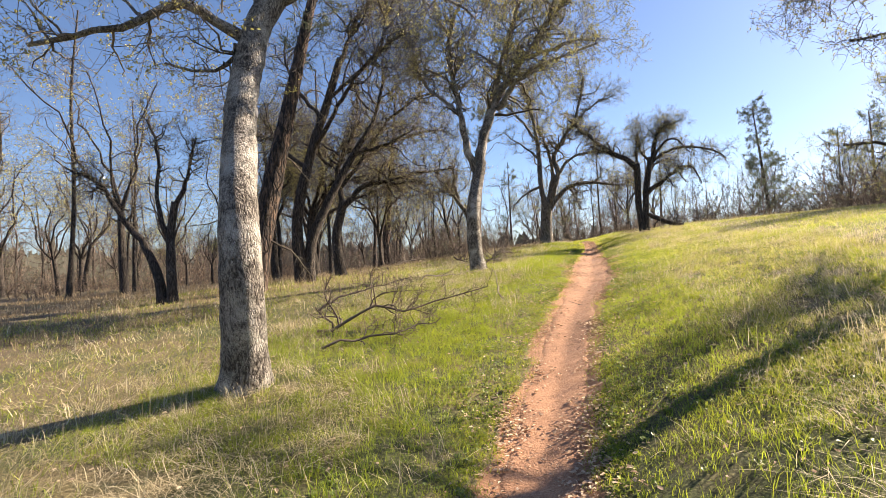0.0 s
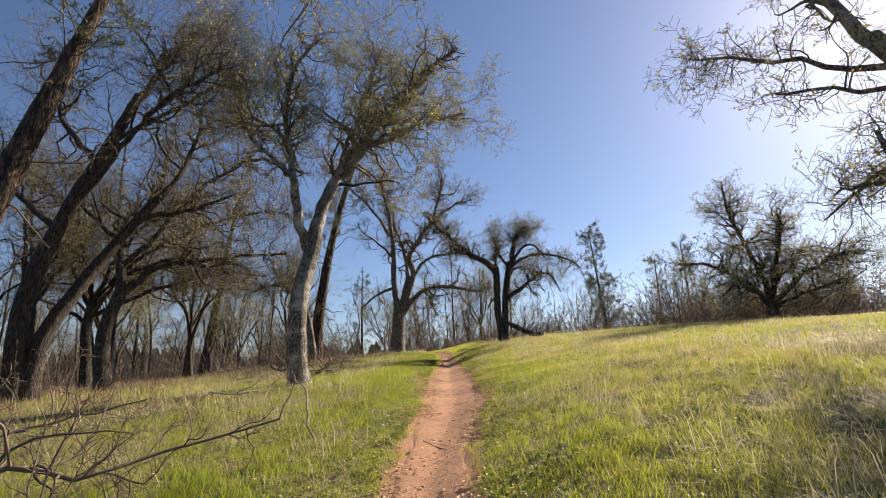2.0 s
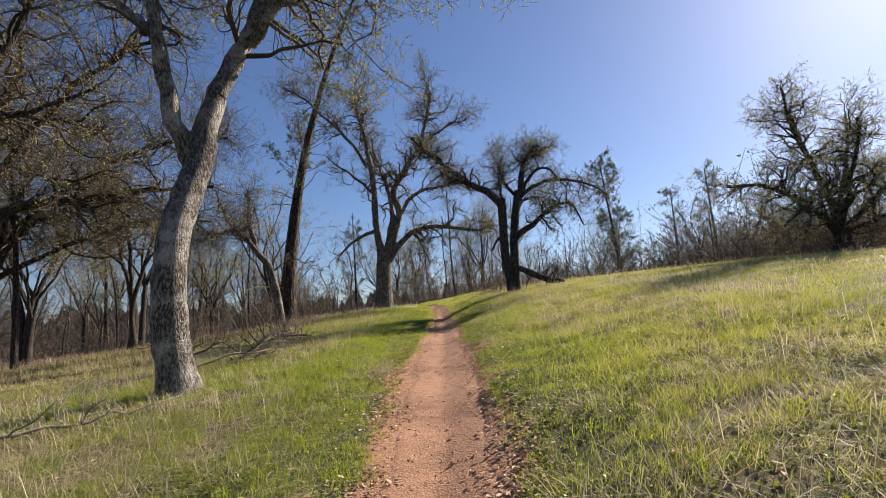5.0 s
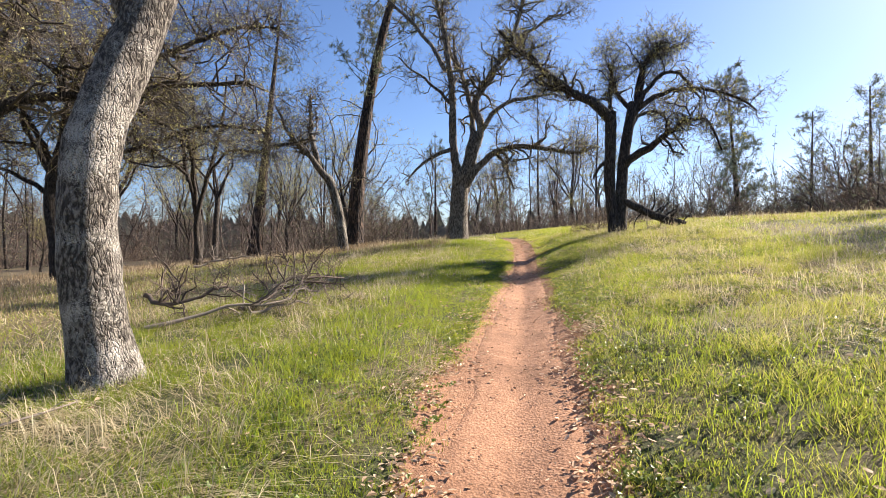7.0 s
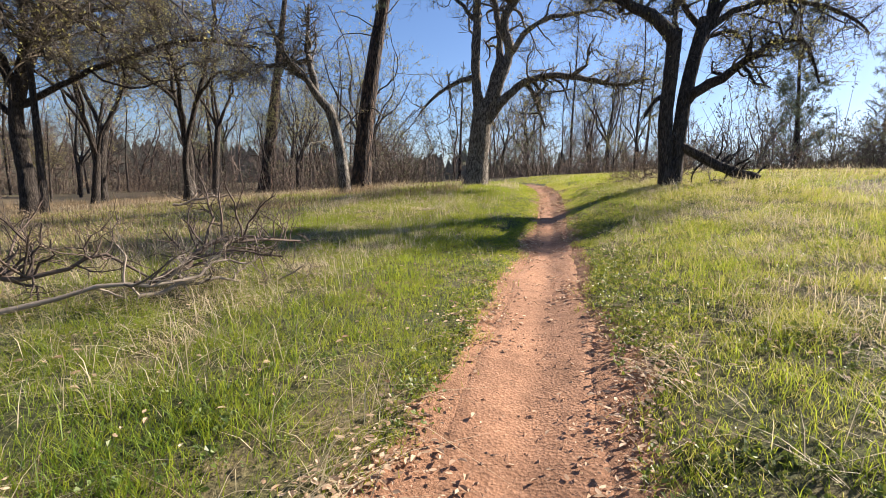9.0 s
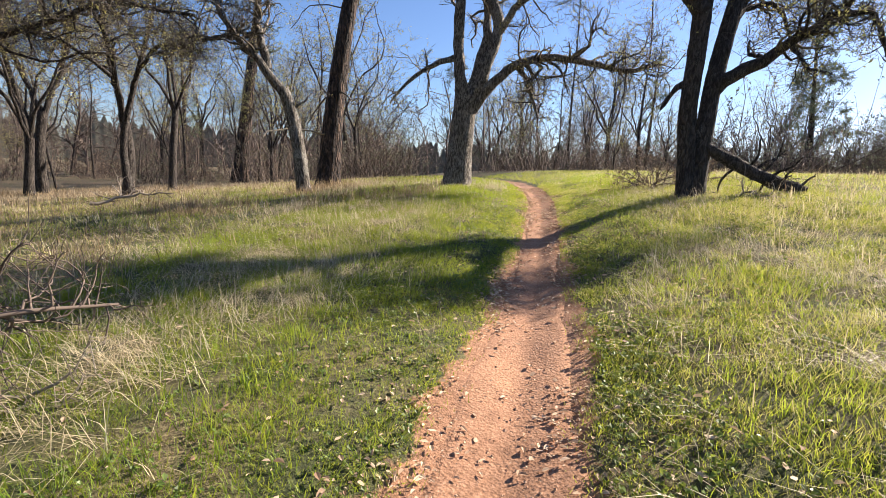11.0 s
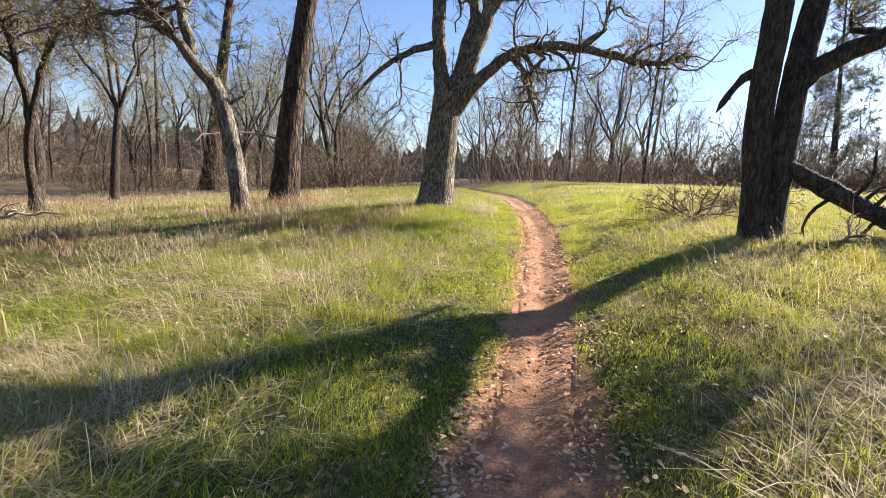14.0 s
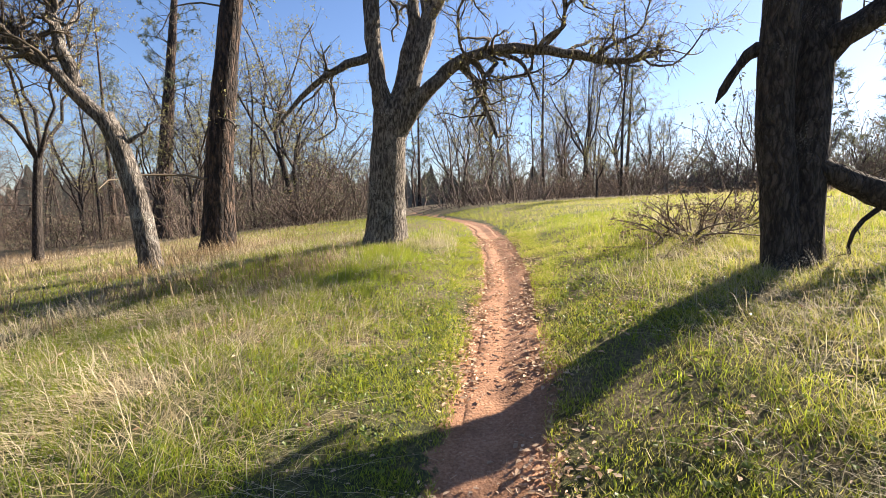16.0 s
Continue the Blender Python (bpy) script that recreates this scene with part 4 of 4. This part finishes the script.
GREY = "grey dead branch with brittle twigs lying in grass"
fallen_branch([(-2.4, 5.0, 0.05), (-1.6, 5.4, 0.25), (-0.8, 5.8, 0.3), (0.05, 6.3, 0.45)], 0.03, GREY, 22, (0.4, 1.2), 260, BRUSH)
fallen_branch([(-1.9, 4.2, 0.03), (-1.2, 4.6, 0.15), (-0.5, 5.2, 0.2)], 0.022, GREY, 16, (0.3, 0.9), 170, BRUSH)
fallen_branch([(-3.2, 6.6, 0.05), (-2.5, 6.8, 0.3), (-1.6, 7.2, 0.5)], 0.025, GREY, 18, (0.4, 1.1), 200, BRUSH)
fallen_branch([(0.2, 7.23, 0.0), (0.14, 7.35, 0.16), (0.05, 7.7, 0.32), (-0.25, 8.1, 0.6)], 0.016, "pale snapped twig standing up from the grass", 4, (0.1, 0.3), 8)
fallen_branch([(-1.3, 14.2, 0.05), (-1.0, 14.6, 0.3), (-0.75, 15.0, 0.45), (-0.35, 15.4, 0.25)], 0.035, GREY, 26, (0.4, 1.1), 300, BRUSH)
fallen_branch([(-2.1, 13.6, 0.35), (-1.8, 13.6, 0.2), (-1.4, 13.9, 0.28), (-1.0, 14.2, 0.08)], 0.03, GREY, 20, (0.3, 0.9), 160, BRUSH)
fallen_branch([(-1.8, 13.2, 0.05), (-1.2, 13.7, 0.12), (-0.7, 14.1, 0.15), (-0.4, 14.5, 0.2)], 0.025, GREY, 18, (0.3, 0.8), 140)
fallen_branch([(-1.0, 13.9, 0.05), (-0.5, 14.4, 0.15), (0.0, 14.7, 0.15)], 0.02, GREY, 12, (0.2, 0.7), 90)
fallen_branch([(-2.2, 10.0, 0.03), (-1.4, 10.6, 0.12), (-0.7, 11.2, 0.08)], 0.02, GREY, 8, (0.2, 0.6), 50)
fallen_branch([(-7.0, 22.0, 0.1), (-6.3, 22.5, 0.3), (-5.6, 22.8, 0.2)], 0.04, GREY, 14, (0.3, 0.8), 70)
fallen_branch([(1.36, 7.26, -0.03), (1.5, 7.0, -0.025), (1.66, 6.66, -0.03)], 0.013, "short dark stick lying across the trail", 0, mat=TWIG)
fallen_branch([(2.66, 18.8, -0.035), (2.64, 18.55, -0.03), (2.62, 18.33, -0.035)], 0.008, "thin pale stick lying along the trail", 0)
fallen_branch([(5.3, 21.05, -0.02), (5.6, 20.7, 0.02), (5.9, 20.4, 0.0)], 0.03, GREY, 8, (0.2, 0.5), 30)


def leaning_log():
    z = ground(4.84, 21.3)
    pts = [(4.99, 21.3, z + 0.78), (5.3, 21.22, z + 0.6), (5.75, 21.12, z + 0.34), (6.35, 21.0, ground(6.35, 21.0) + 0.02)]
    o = pts[-1]
    P, R = stem([(a - o[0], b - o[1], c - o[2]) for a, b, c in pts], 0.085, 0.11, 14, 0, 0.06, 0.02)
    top = tagged(new("fallen_log"), "rotten brown log leaning from the oak's trunk to the grass", "log")
    top.location = o
    part("stem", tubes(P[None], R[None], 12, 0.05), DARK_OAK, top)
    P1, R1 = sprout(P[None], R[None], 12, (0.3, 1.0), 7, 0.8, 0.2, 0.3, 0.45, 0.25)
    P2, R2 = sprout(P1, R1, 60, (0.1, 0.4), 4, 0.6, 0.1, 0.3, 0.2, 0.5)
    part("branch_spray", join([tubes(P1, R1, 5), tubes(P2, R2, 3)]), DARK_OAK, top, "dead side branches", "stuff")


leaning_log()


def low_shrub(x, y, wide, high, label):
    n = 26
    a = RNG.uniform(0, 6.28, n)
    P = np.zeros((n, 6, 3))
    way = unit(np.stack([np.cos(a) * 1.1, np.sin(a) * 1.1, RNG.uniform(0.25, 0.8, n)], 1))
    P[:, 0, :2] = 0.1 * RNG.standard_normal((n, 2))
    for k in range(1, 6):
        way = unit(way + 0.22 * RNG.standard_normal((n, 3)) + np.array([0, 0, 0.02 - 0.03 * k]))
        P[:, k] = P[:, k - 1] + way * wide / 5 * RNG.uniform(0.7, 1.1, (n, 1))
    P[:, :, 2] = np.clip(P[:, :, 2], -0.05, high)
    R = np.linspace(0.013, 0.004, 6)[None] * np.ones((n, 1))
    P2, R2 = sprout(P, R, 240, (0.12, 0.4), 4, 0.6, 0.3, 0.3, 0.2, 0.6)
    top = tagged(new("shrub"), label, "shrub")
    part("stem_tangle", join([tubes(P, R, 4), tubes(P2, R2, 3)]), BRUSH, top, "thin arching stems", "stuff")
    part("foliage", tufts(P2, 900, 0.022), SHRUB_LEAF, top, "small reddish withered leaves", "stuff", False)
    return set_down(top, x, y)


low_shrub(4.6, 22.9, 1.0, 0.6, "low arching shrub with small reddish leaves beside the oak")
low_shrub(5.6, 23.6, 0.9, 0.55, "low arching shrub with small reddish leaves behind the oak")


# ---- grass, leaves and clods ----
def blades(x, y, height, width, lean, spread, per, mat, name, label, comb=0.0):
    """Tufts of bent blades: one tuft at each place, `per` blades each."""
    n = len(x) * per
    cx = np.repeat(x, per) + spread * RNG.standard_normal(n)
    cy = np.repeat(y, per) + spread * RNG.standard_normal(n)
    z = np.repeat(ground_v(x, y), per) - 0.015
    # keep the foot on the slope
    z += (ground_fast(cx, cy) - ground_fast(np.repeat(x, per), np.repeat(y, per)))
    h = np.repeat(height, per) * RNG.uniform(0.45, 1.15, n)
    w = np.repeat(width, per) * RNG.uniform(0.7, 1.3, n)
    a, b = RNG.uniform(0, 6.28, n), RNG.uniform(0, 6.28, n)
    if comb:
        sweep = np.array([5.0 * noise.noise((p * 0.45, q * 0.45, 21.0)) + 2.6 for p, q in zip(x, y)]) + 0.5 * RNG.standard_normal(len(x))
        a = np.repeat(sweep, per) + comb * RNG.standard_normal(n)
        b = a + 1.57
    ln = lean * RNG.uniform(0.2, 1.3, n) * h
    dx, dy = np.cos(a) * ln, np.sin(a) * ln
    wx, wy = np.cos(b) * w, np.sin(b) * w
    V = np.zeros((n, 5, 3))
    V[:, 0] = np.stack([cx - wx, cy - wy, z], 1)
    V[:, 1] = np.stack([cx + wx, cy + wy, z], 1)
    rise = np.sqrt(np.clip(1 - np.minimum(ln / h, 0.97) ** 2, 0.04, 1))
    mx, my, mz = cx + dx * 0.38, cy + dy * 0.38, z + h * 0.6 * np.minimum(1, rise + 0.15)
    V[:, 2] = np.stack([mx + wx * 0.8, my + wy * 0.8, mz], 1)
    V[:, 3] = np.stack([mx - wx * 0.8, my - wy * 0.8, mz], 1)
    V[:, 4] = np.stack([cx + dx, cy + dy, z + h * rise], 1)
    j = np.arange(n)[:, None] * 5
    ob = mesh_object(name, V.reshape(-1, 3), [j + [[0, 1, 2, 3]], j + [[3, 2, 4]]], mat, None, True)
    return tagged(ob, label, "grass", kind="stuff")


def ground_fast(x, y):
    d, p = x - np.interp(y, YT, LINE_T), np.interp(y, YT, PROFILE_T)
    up = np.maximum(d, 0)
    right = p + (3.3 - p) * (1 - np.exp(-up / 11.0)) + (0.1 + 0.29 * np.clip((y - 13) / 7, 0, 1)) * (1 - np.exp(-up / 1.7))
    dn = np.maximum(-d, 0)
    left = p + (0.9 - p) * (1 - np.exp(-((dn / 12.0) ** 1.5))) + 0.15 * np.clip((y - 6) / 5, 0, 1) * (1 - np.exp(-dn / 1.3))
    return np.where(d > 0, right, left)


def dryness(x, y):
    """How much straw stands at a place: patches, more of it on the left slope and far out."""
    v = np.array([noise.noise((a * 0.33, b * 0.33, 7.0)) + 0.5 * noise.noise((a * 1.1, b * 1.1, 3.0)) for a, b in zip(x, y)])
    d = x - np.interp(y, YT, LINE_T)
    v += 0.6 * np.clip((-d - 1.6) / 2.6, 0, 1) + 0.46 * np.clip((d - 0.6) / 1.5, 0, 1) - 0.35 * np.exp(-((np.abs(d) - 0.9) / 0.8) ** 2)
    v += 0.7 * np.exp(-(((x - 0.1) / 1.3) ** 2) - ((y - 20.8) / 2.4) ** 2) + 0.5 * np.exp(-(((x + 0.3) / 0.9) ** 2) - ((y - 14.5) / 2.0) ** 2) + 0.9 * np.exp(-(((x + 1.0) / 1.6) ** 2) - ((y - 9.6) / 1.5) ** 2)
    return v


def turf(x, y, height, width, label):
    """Short single blades, close together."""
    n = len(x)
    z = ground_fast(x, y) - 0.012
    h = height * RNG.uniform(0.4, 1.2, n)
    a, b = RNG.uniform(0, 6.28, n), RNG.uniform(0, 6.28, n)
    ln = RNG.uniform(0.2, 1.3, n) * h
    wx, wy = np.cos(b) * width, np.sin(b) * width
    V = np.stack([np.stack([x - wx, y - wy, z], 1), np.stack([x + wx, y + wy, z], 1),
                  np.stack([x + np.cos(a) * ln, y + np.sin(a) * ln, z + h], 1)], 1).reshape(-1, 3)
    ob = mesh_object("short_turf", V, np.arange(n)[:, None] * 3 + [[0, 1, 2]], TURF, None, False)
    return tagged(ob, label, "grass", kind="stuff")


def grown(x, y):
    """Where the turf has not been worn away."""
    d = np.abs(x - np.interp(y, YT, LINE_T))
    bare = np.array([verge(p, q) if r < 1.3 else 0.0 for p, q, r in zip(x, y, d)])
    return d + 0.07 * RNG.standard_normal(len(x)) > bare


def meadow():
    def near(n, d0, d1, y0, y1):
        y = RNG.uniform(y0, y1, n)
        d = (d0 + (d1 - d0) * RNG.random(n) ** 1.35) * RNG.choice([-1, 1], n)
        return np.interp(y, YT, LINE_T) + d, y

    x, y = near(720000, 0.25, 4.2, 1.2, 26)
    k = grown(x, y)
    x, y = x[k], y[k]
    e = np.clip((np.abs(x - np.interp(y, YT, LINE_T)) - 0.3) / 1.2, 0.45, 1)
    clump = np.array([noise.noise((p * 2.6, q * 2.6, 31.0)) + 0.6 * noise.noise((p * 7.0, q * 7.0, 33.0)) for p, q in zip(x, y)])
    thick = clump + 0.3 * RNG.standard_normal(len(x)) > -0.22
    x, y, e, clump = x[thick], y[thick], e[thick], clump[thick]
    turf(x, y, 0.078 * e * np.clip(1 + 0.9 * clump, 0.45, 1.9), np.interp(y, [4, 20], [0.0024, 0.0028]), "short mixed green and yellowed turf beside the trail")
    x, y = RNG.uniform(-10, 13, 250000), RNG.uniform(0, 36, 250000)
    d = np.abs(x - np.interp(y, YT, LINE_T))
    k = (d > 3.4) | ((y > 25.5) & (d > 0.3))
    turf(x[k], y[k], np.full(k.sum(), 0.085), 0.0043, "coarser green and yellowed turf over the slope")
    x, y = near(24000, 0.5, 4.6, 0.2, 27)
    v = dryness(x, y)
    k = (v + 0.25 * RNG.standard_normal(len(v)) < 0.25) & grown(x, y)
    edge = np.clip((np.abs(x - np.interp(y, YT, LINE_T)) - 0.35) / 0.9, 0.35, 1)
    blades(x[k], y[k], RNG.uniform(0.08, 0.17, k.sum()) * edge[k], np.full(k.sum(), 0.0021), 0.8, 0.05, 10, GRASS, "green_grass", "fresh green spring grass along the trail")
    x, y = RNG.uniform(-11, 13, 11000), RNG.uniform(-0.5, 34, 11000)
    d = np.abs(x - np.interp(y, YT, LINE_T))
    k = (d > 4.0) & (dryness(x, y) + 0.3 * RNG.standard_normal(len(x)) < 0.28)
    blades(x[k], y[k], np.full(k.sum(), 0.11), np.full(k.sum(), 0.0036), 0.8, 0.1, 8, GRASS, "green_grass", "taller green grass over the open slope")
    x, y = near(17000, 0.7, 4.8, 0.2, 27)
    k = dryness(x, y) + 0.22 * RNG.standard_normal(len(x)) > 0.13
    blades(x[k], y[k], RNG.uniform(0.13, 0.37, k.sum()), np.full(k.sum(), 0.0019), 1.9, 0.08, 9, STRAW, "dry_grass", "bleached straw bent over green grass", 0.95)
    x, y = RNG.uniform(-13, 15, 13000), RNG.uniform(-0.5, 36, 13000)
    d = np.abs(x - np.interp(y, YT, LINE_T))
    k = (d > 4.4) & (dryness(x, y) + 0.3 * RNG.standard_normal(len(x)) > 0.22)
    blades(x[k], y[k], RNG.uniform(0.10, 0.32, k.sum()), np.full(k.sum(), 0.0042), 2.2, 0.13, 7, STRAW, "dry_grass", "bleached straw patches over the slope", 0.8)
    # straw beaten down into mats
    x = np.concatenate([c + w * RNG.standard_normal(n) for c, w, n in ((-0.7, 0.75, 1500), (-1.7, 0.9, 1000), (0.0, 0.7, 700), (-0.2, 0.5, 500))])
    y = np.concatenate([c + w * RNG.standard_normal(n) for c, w, n in ((9.9, 0.6, 1500), (6.9, 0.5, 1000), (20.9, 1.1, 700), (17.4, 0.6, 500))])
    k = np.interp(y, YT, LINE_T) - x > 0.75
    blades(x[k], y[k], RNG.uniform(0.07, 0.2, k.sum()), np.full(k.sum(), 0.002), 3.4, 0.07, 11, STRAW, "dry_grass", "pale straw beaten flat into mats", 0.7)
    # withered weeds towards the wood, and in a belt along the brow of the rise
    x, y = RNG.uniform(-16, -1.2, 16000), RNG.uniform(4, 34, 16000)
    x[:3500], y[:3500] = RNG.uniform(-5, 0.3, 3500), RNG.uniform(20.5, 27, 3500)
    x[3500:6500], y[3500:6500] = RNG.uniform(6, 26, 3000), RNG.uniform(16, 34, 3000)
    v = np.array([noise.noise((a * 0.5, b * 0.5, 51.0)) + 0.5 * noise.noise((a * 1.7, b * 1.7, 53.0)) for a, b in zip(x, y)])
    west = np.clip((np.interp(y, YT, LINE_T) - x - 3.0) / 5.0, 0, 1)
    west[:3500], west[3500:6500] = 0.35, 0.3
    k = v + 0.25 * RNG.standard_normal(len(x)) > 0.38 - 0.75 * west
    blades(x[k], y[k], RNG.uniform(0.12, 0.38, k.sum()), np.full(k.sum(), 0.0038), 1.3, 0.11, 7, WITHERED, "withered_weeds", "brown and tan withered weeds near the wood", 1.2)


def leaf_litter():
    """Curled oak leaves: thick along the worn edges, thin on the earth and in the turf."""
    n = 42000
    y = RNG.uniform(0.8, 26, n)
    side = RNG.choice([-1, 1], n)
    at = np.interp(y, YT, LINE_T)
    half = np.array([verge(a + 0.5 * q, b) for a, b, q in zip(at, y, side)])
    d = half - 0.04 + 0.12 * RNG.standard_normal(n)
    few = n // 4
    d[:few] = RNG.uniform(0, 3.6, few)
    keep = np.array([noise.noise((b * 1.1, a * 1.6 * q, 11.0)) for a, b, q in zip(d, y, side)]) + 0.25 * RNG.standard_normal(n) > 0.0
    x, y, d = (at + d * side)[keep], y[keep], d[keep]
    n = len(x)
    lift = np.maximum(-0.018, -0.045 * np.exp(-((d / 0.52) ** 2))) + np.interp(d, [0.5, 0.9], [0.004, 0.03]) + RNG.uniform(0, 0.012, n)
    c = np.stack([x, y, ground_fast(x, y) + lift], 1)
    a = unit(np.stack([RNG.standard_normal(n), RNG.standard_normal(n), 0.12 * RNG.standard_normal(n)], 1))
    b = unit(np.cross(np.array([0, 0, 1.0]) + 0.18 * RNG.standard_normal((n, 3)), a))
    w = 0.007 + 0.021 * RNG.random((n, 1)) ** 1.8
    up = np.cross(a, b) * w * RNG.uniform(-0.1, 0.5, (n, 1))
    V = np.stack([c - a * w, c - a * w * 0.45 + b * w * 0.35 + up, c + a * w * 0.35 + b * w * 0.5 + up, c + a * w,
                  c + a * w * 0.4 - b * w * 0.4 + up, c - a * w * 0.35 - b * w * 0.5 + up], 1).reshape(-1, 3)
    j = np.arange(n)[:, None] * 6
    ob = mesh_object("leaf_litter", V, np.concatenate([j + [[0, 3, 2, 1]], j + [[0, 5, 4, 3]]]), LITTER, None, False)
    tagged(ob, "dry tan oak leaves strewn along the trail edges", "leaves", kind="stuff")


def clods():
    n = 6500
    y = RNG.uniform(0.6, 27, n)
    d = np.clip(0.27 * RNG.standard_normal(n) + 0.1, -0.52, 0.55)
    x = np.interp(y, YT, LINE_T) + d
    z = ground_fast(x, y) - 0.021
    r = 0.0015 + 0.010 * RNG.random(n) ** 5
    o = np.array([[1, 0, 0], [0, 1, 0], [-1, 0, 0], [0, -1, 0], [0, 0, 0.7], [0, 0, -0.5]], float)
    V = np.stack([x, y, z + r * 0.1], 1)[:, None] + o[None] * r[:, None, None] * RNG.uniform(0.6, 1.4, (n, 6, 1))
    tri = np.array([[0, 1, 4], [1, 2, 4], [2, 3, 4], [3, 0, 4], [1, 0, 5], [2, 1, 5], [3, 2, 5], [0, 3, 5]])
    F = (np.arange(n)[:, None, None] * 6 + tri[None]).reshape(-1, 3)
    tagged(mesh_object("dirt_clods", V.reshape(-1, 3), F, CLOD, None, False), "crumbs and small clods of orange earth on the trail", "gravel", kind="stuff")


def trail_crumbs():
    """Bits of twig and grass stem trodden into the trail."""
    n = 7000
    y = RNG.uniform(0.5, 26, n)
    d = np.clip(0.34 * RNG.standard_normal(n) + 0.08, -0.6, 0.65)
    x = np.interp(y, YT, LINE_T) + d
    c = np.stack([x, y, ground_fast(x, y) - 0.012], 1)
    a = RNG.uniform(0, 6.28, n)
    ln, w = 0.003 + 0.026 * RNG.random(n) ** 4, RNG.uniform(0.0005, 0.0013, n)
    t = np.stack([np.cos(a) * ln, np.sin(a) * ln, 0.15 * ln * RNG.standard_normal(n)], 1)
    q = np.stack([-np.sin(a) * w, np.cos(a) * w, np.zeros(n)], 1)
    up = np.array([0, 0, 1.0]) * w[:, None] * 1.5
    V = np.stack([c - t - q, c - t + q, c - t + up, c + t - q, c + t + q, c + t + up], 1).reshape(-1, 3)
    j = np.arange(n)[:, None] * 6
    F = np.concatenate([j + [[0, 3, 5, 2]], j + [[1, 2, 5, 4]]])
    tagged(mesh_object("trail_crumbs", V, F, STALK, None, False), "broken twigs and stems trodden into the trail", "debris", kind="stuff")


def forbs():
    """Low broad-leaved weeds between the blades: rosettes of four to seven small cupped leaves."""
    n = 15000
    y = RNG.uniform(1.0, 22, n)
    d = np.where(RNG.random(n) < 0.72, 0.45 + 3.2 * RNG.random(n) ** 1.3, -0.45 - 1.3 * RNG.random(n) ** 1.4)
    x = np.interp(y, YT, LINE_T) + d
    thick = np.array([noise.noise((a * 1.2, b * 1.2, 41.0)) for a, b in zip(x, y)]) + 0.2 * RNG.standard_normal(n) > 0.02
    x, y = x[thick], y[thick]
    per = 6
    m = len(x) * per
    a = RNG.uniform(0, 6.28, m)
    out = np.stack([np.cos(a), np.sin(a), RNG.uniform(0.15, 1.1, m)], 1)
    out = unit(out)
    side = unit(np.cross(out, np.array([0, 0, 1.0]) + 0.3 * RNG.standard_normal((m, 3))))
    ln = RNG.uniform(0.012, 0.034, (m, 1))
    foot = np.stack([np.repeat(x, per), np.repeat(y, per), np.repeat(ground_fast(x, y) + RNG.uniform(0.0, 0.05, len(x)), per)], 1) + 0.014 * RNG.standard_normal((m, 3)) * [1, 1, 0.3]
    cup = np.cross(side, out) * ln * 0.18
    V = np.stack([foot, foot + out * ln * 0.6 + side * ln * 0.42 + cup, foot + out * ln, foot + out * ln * 0.6 - side * ln * 0.42 + cup], 1).reshape(-1, 3)
    j = np.arange(m)[:, None] * 4
    ob = mesh_object("low_weeds", V, np.concatenate([j + [[0, 1, 2]], j + [[0, 2, 3]]]), FORB, None, False)
    tagged(ob, "low dark green broad-leaved weeds among the grass", "weeds", kind="stuff")


meadow()
forbs()
leaf_litter()
trail_crumbs()
clods()
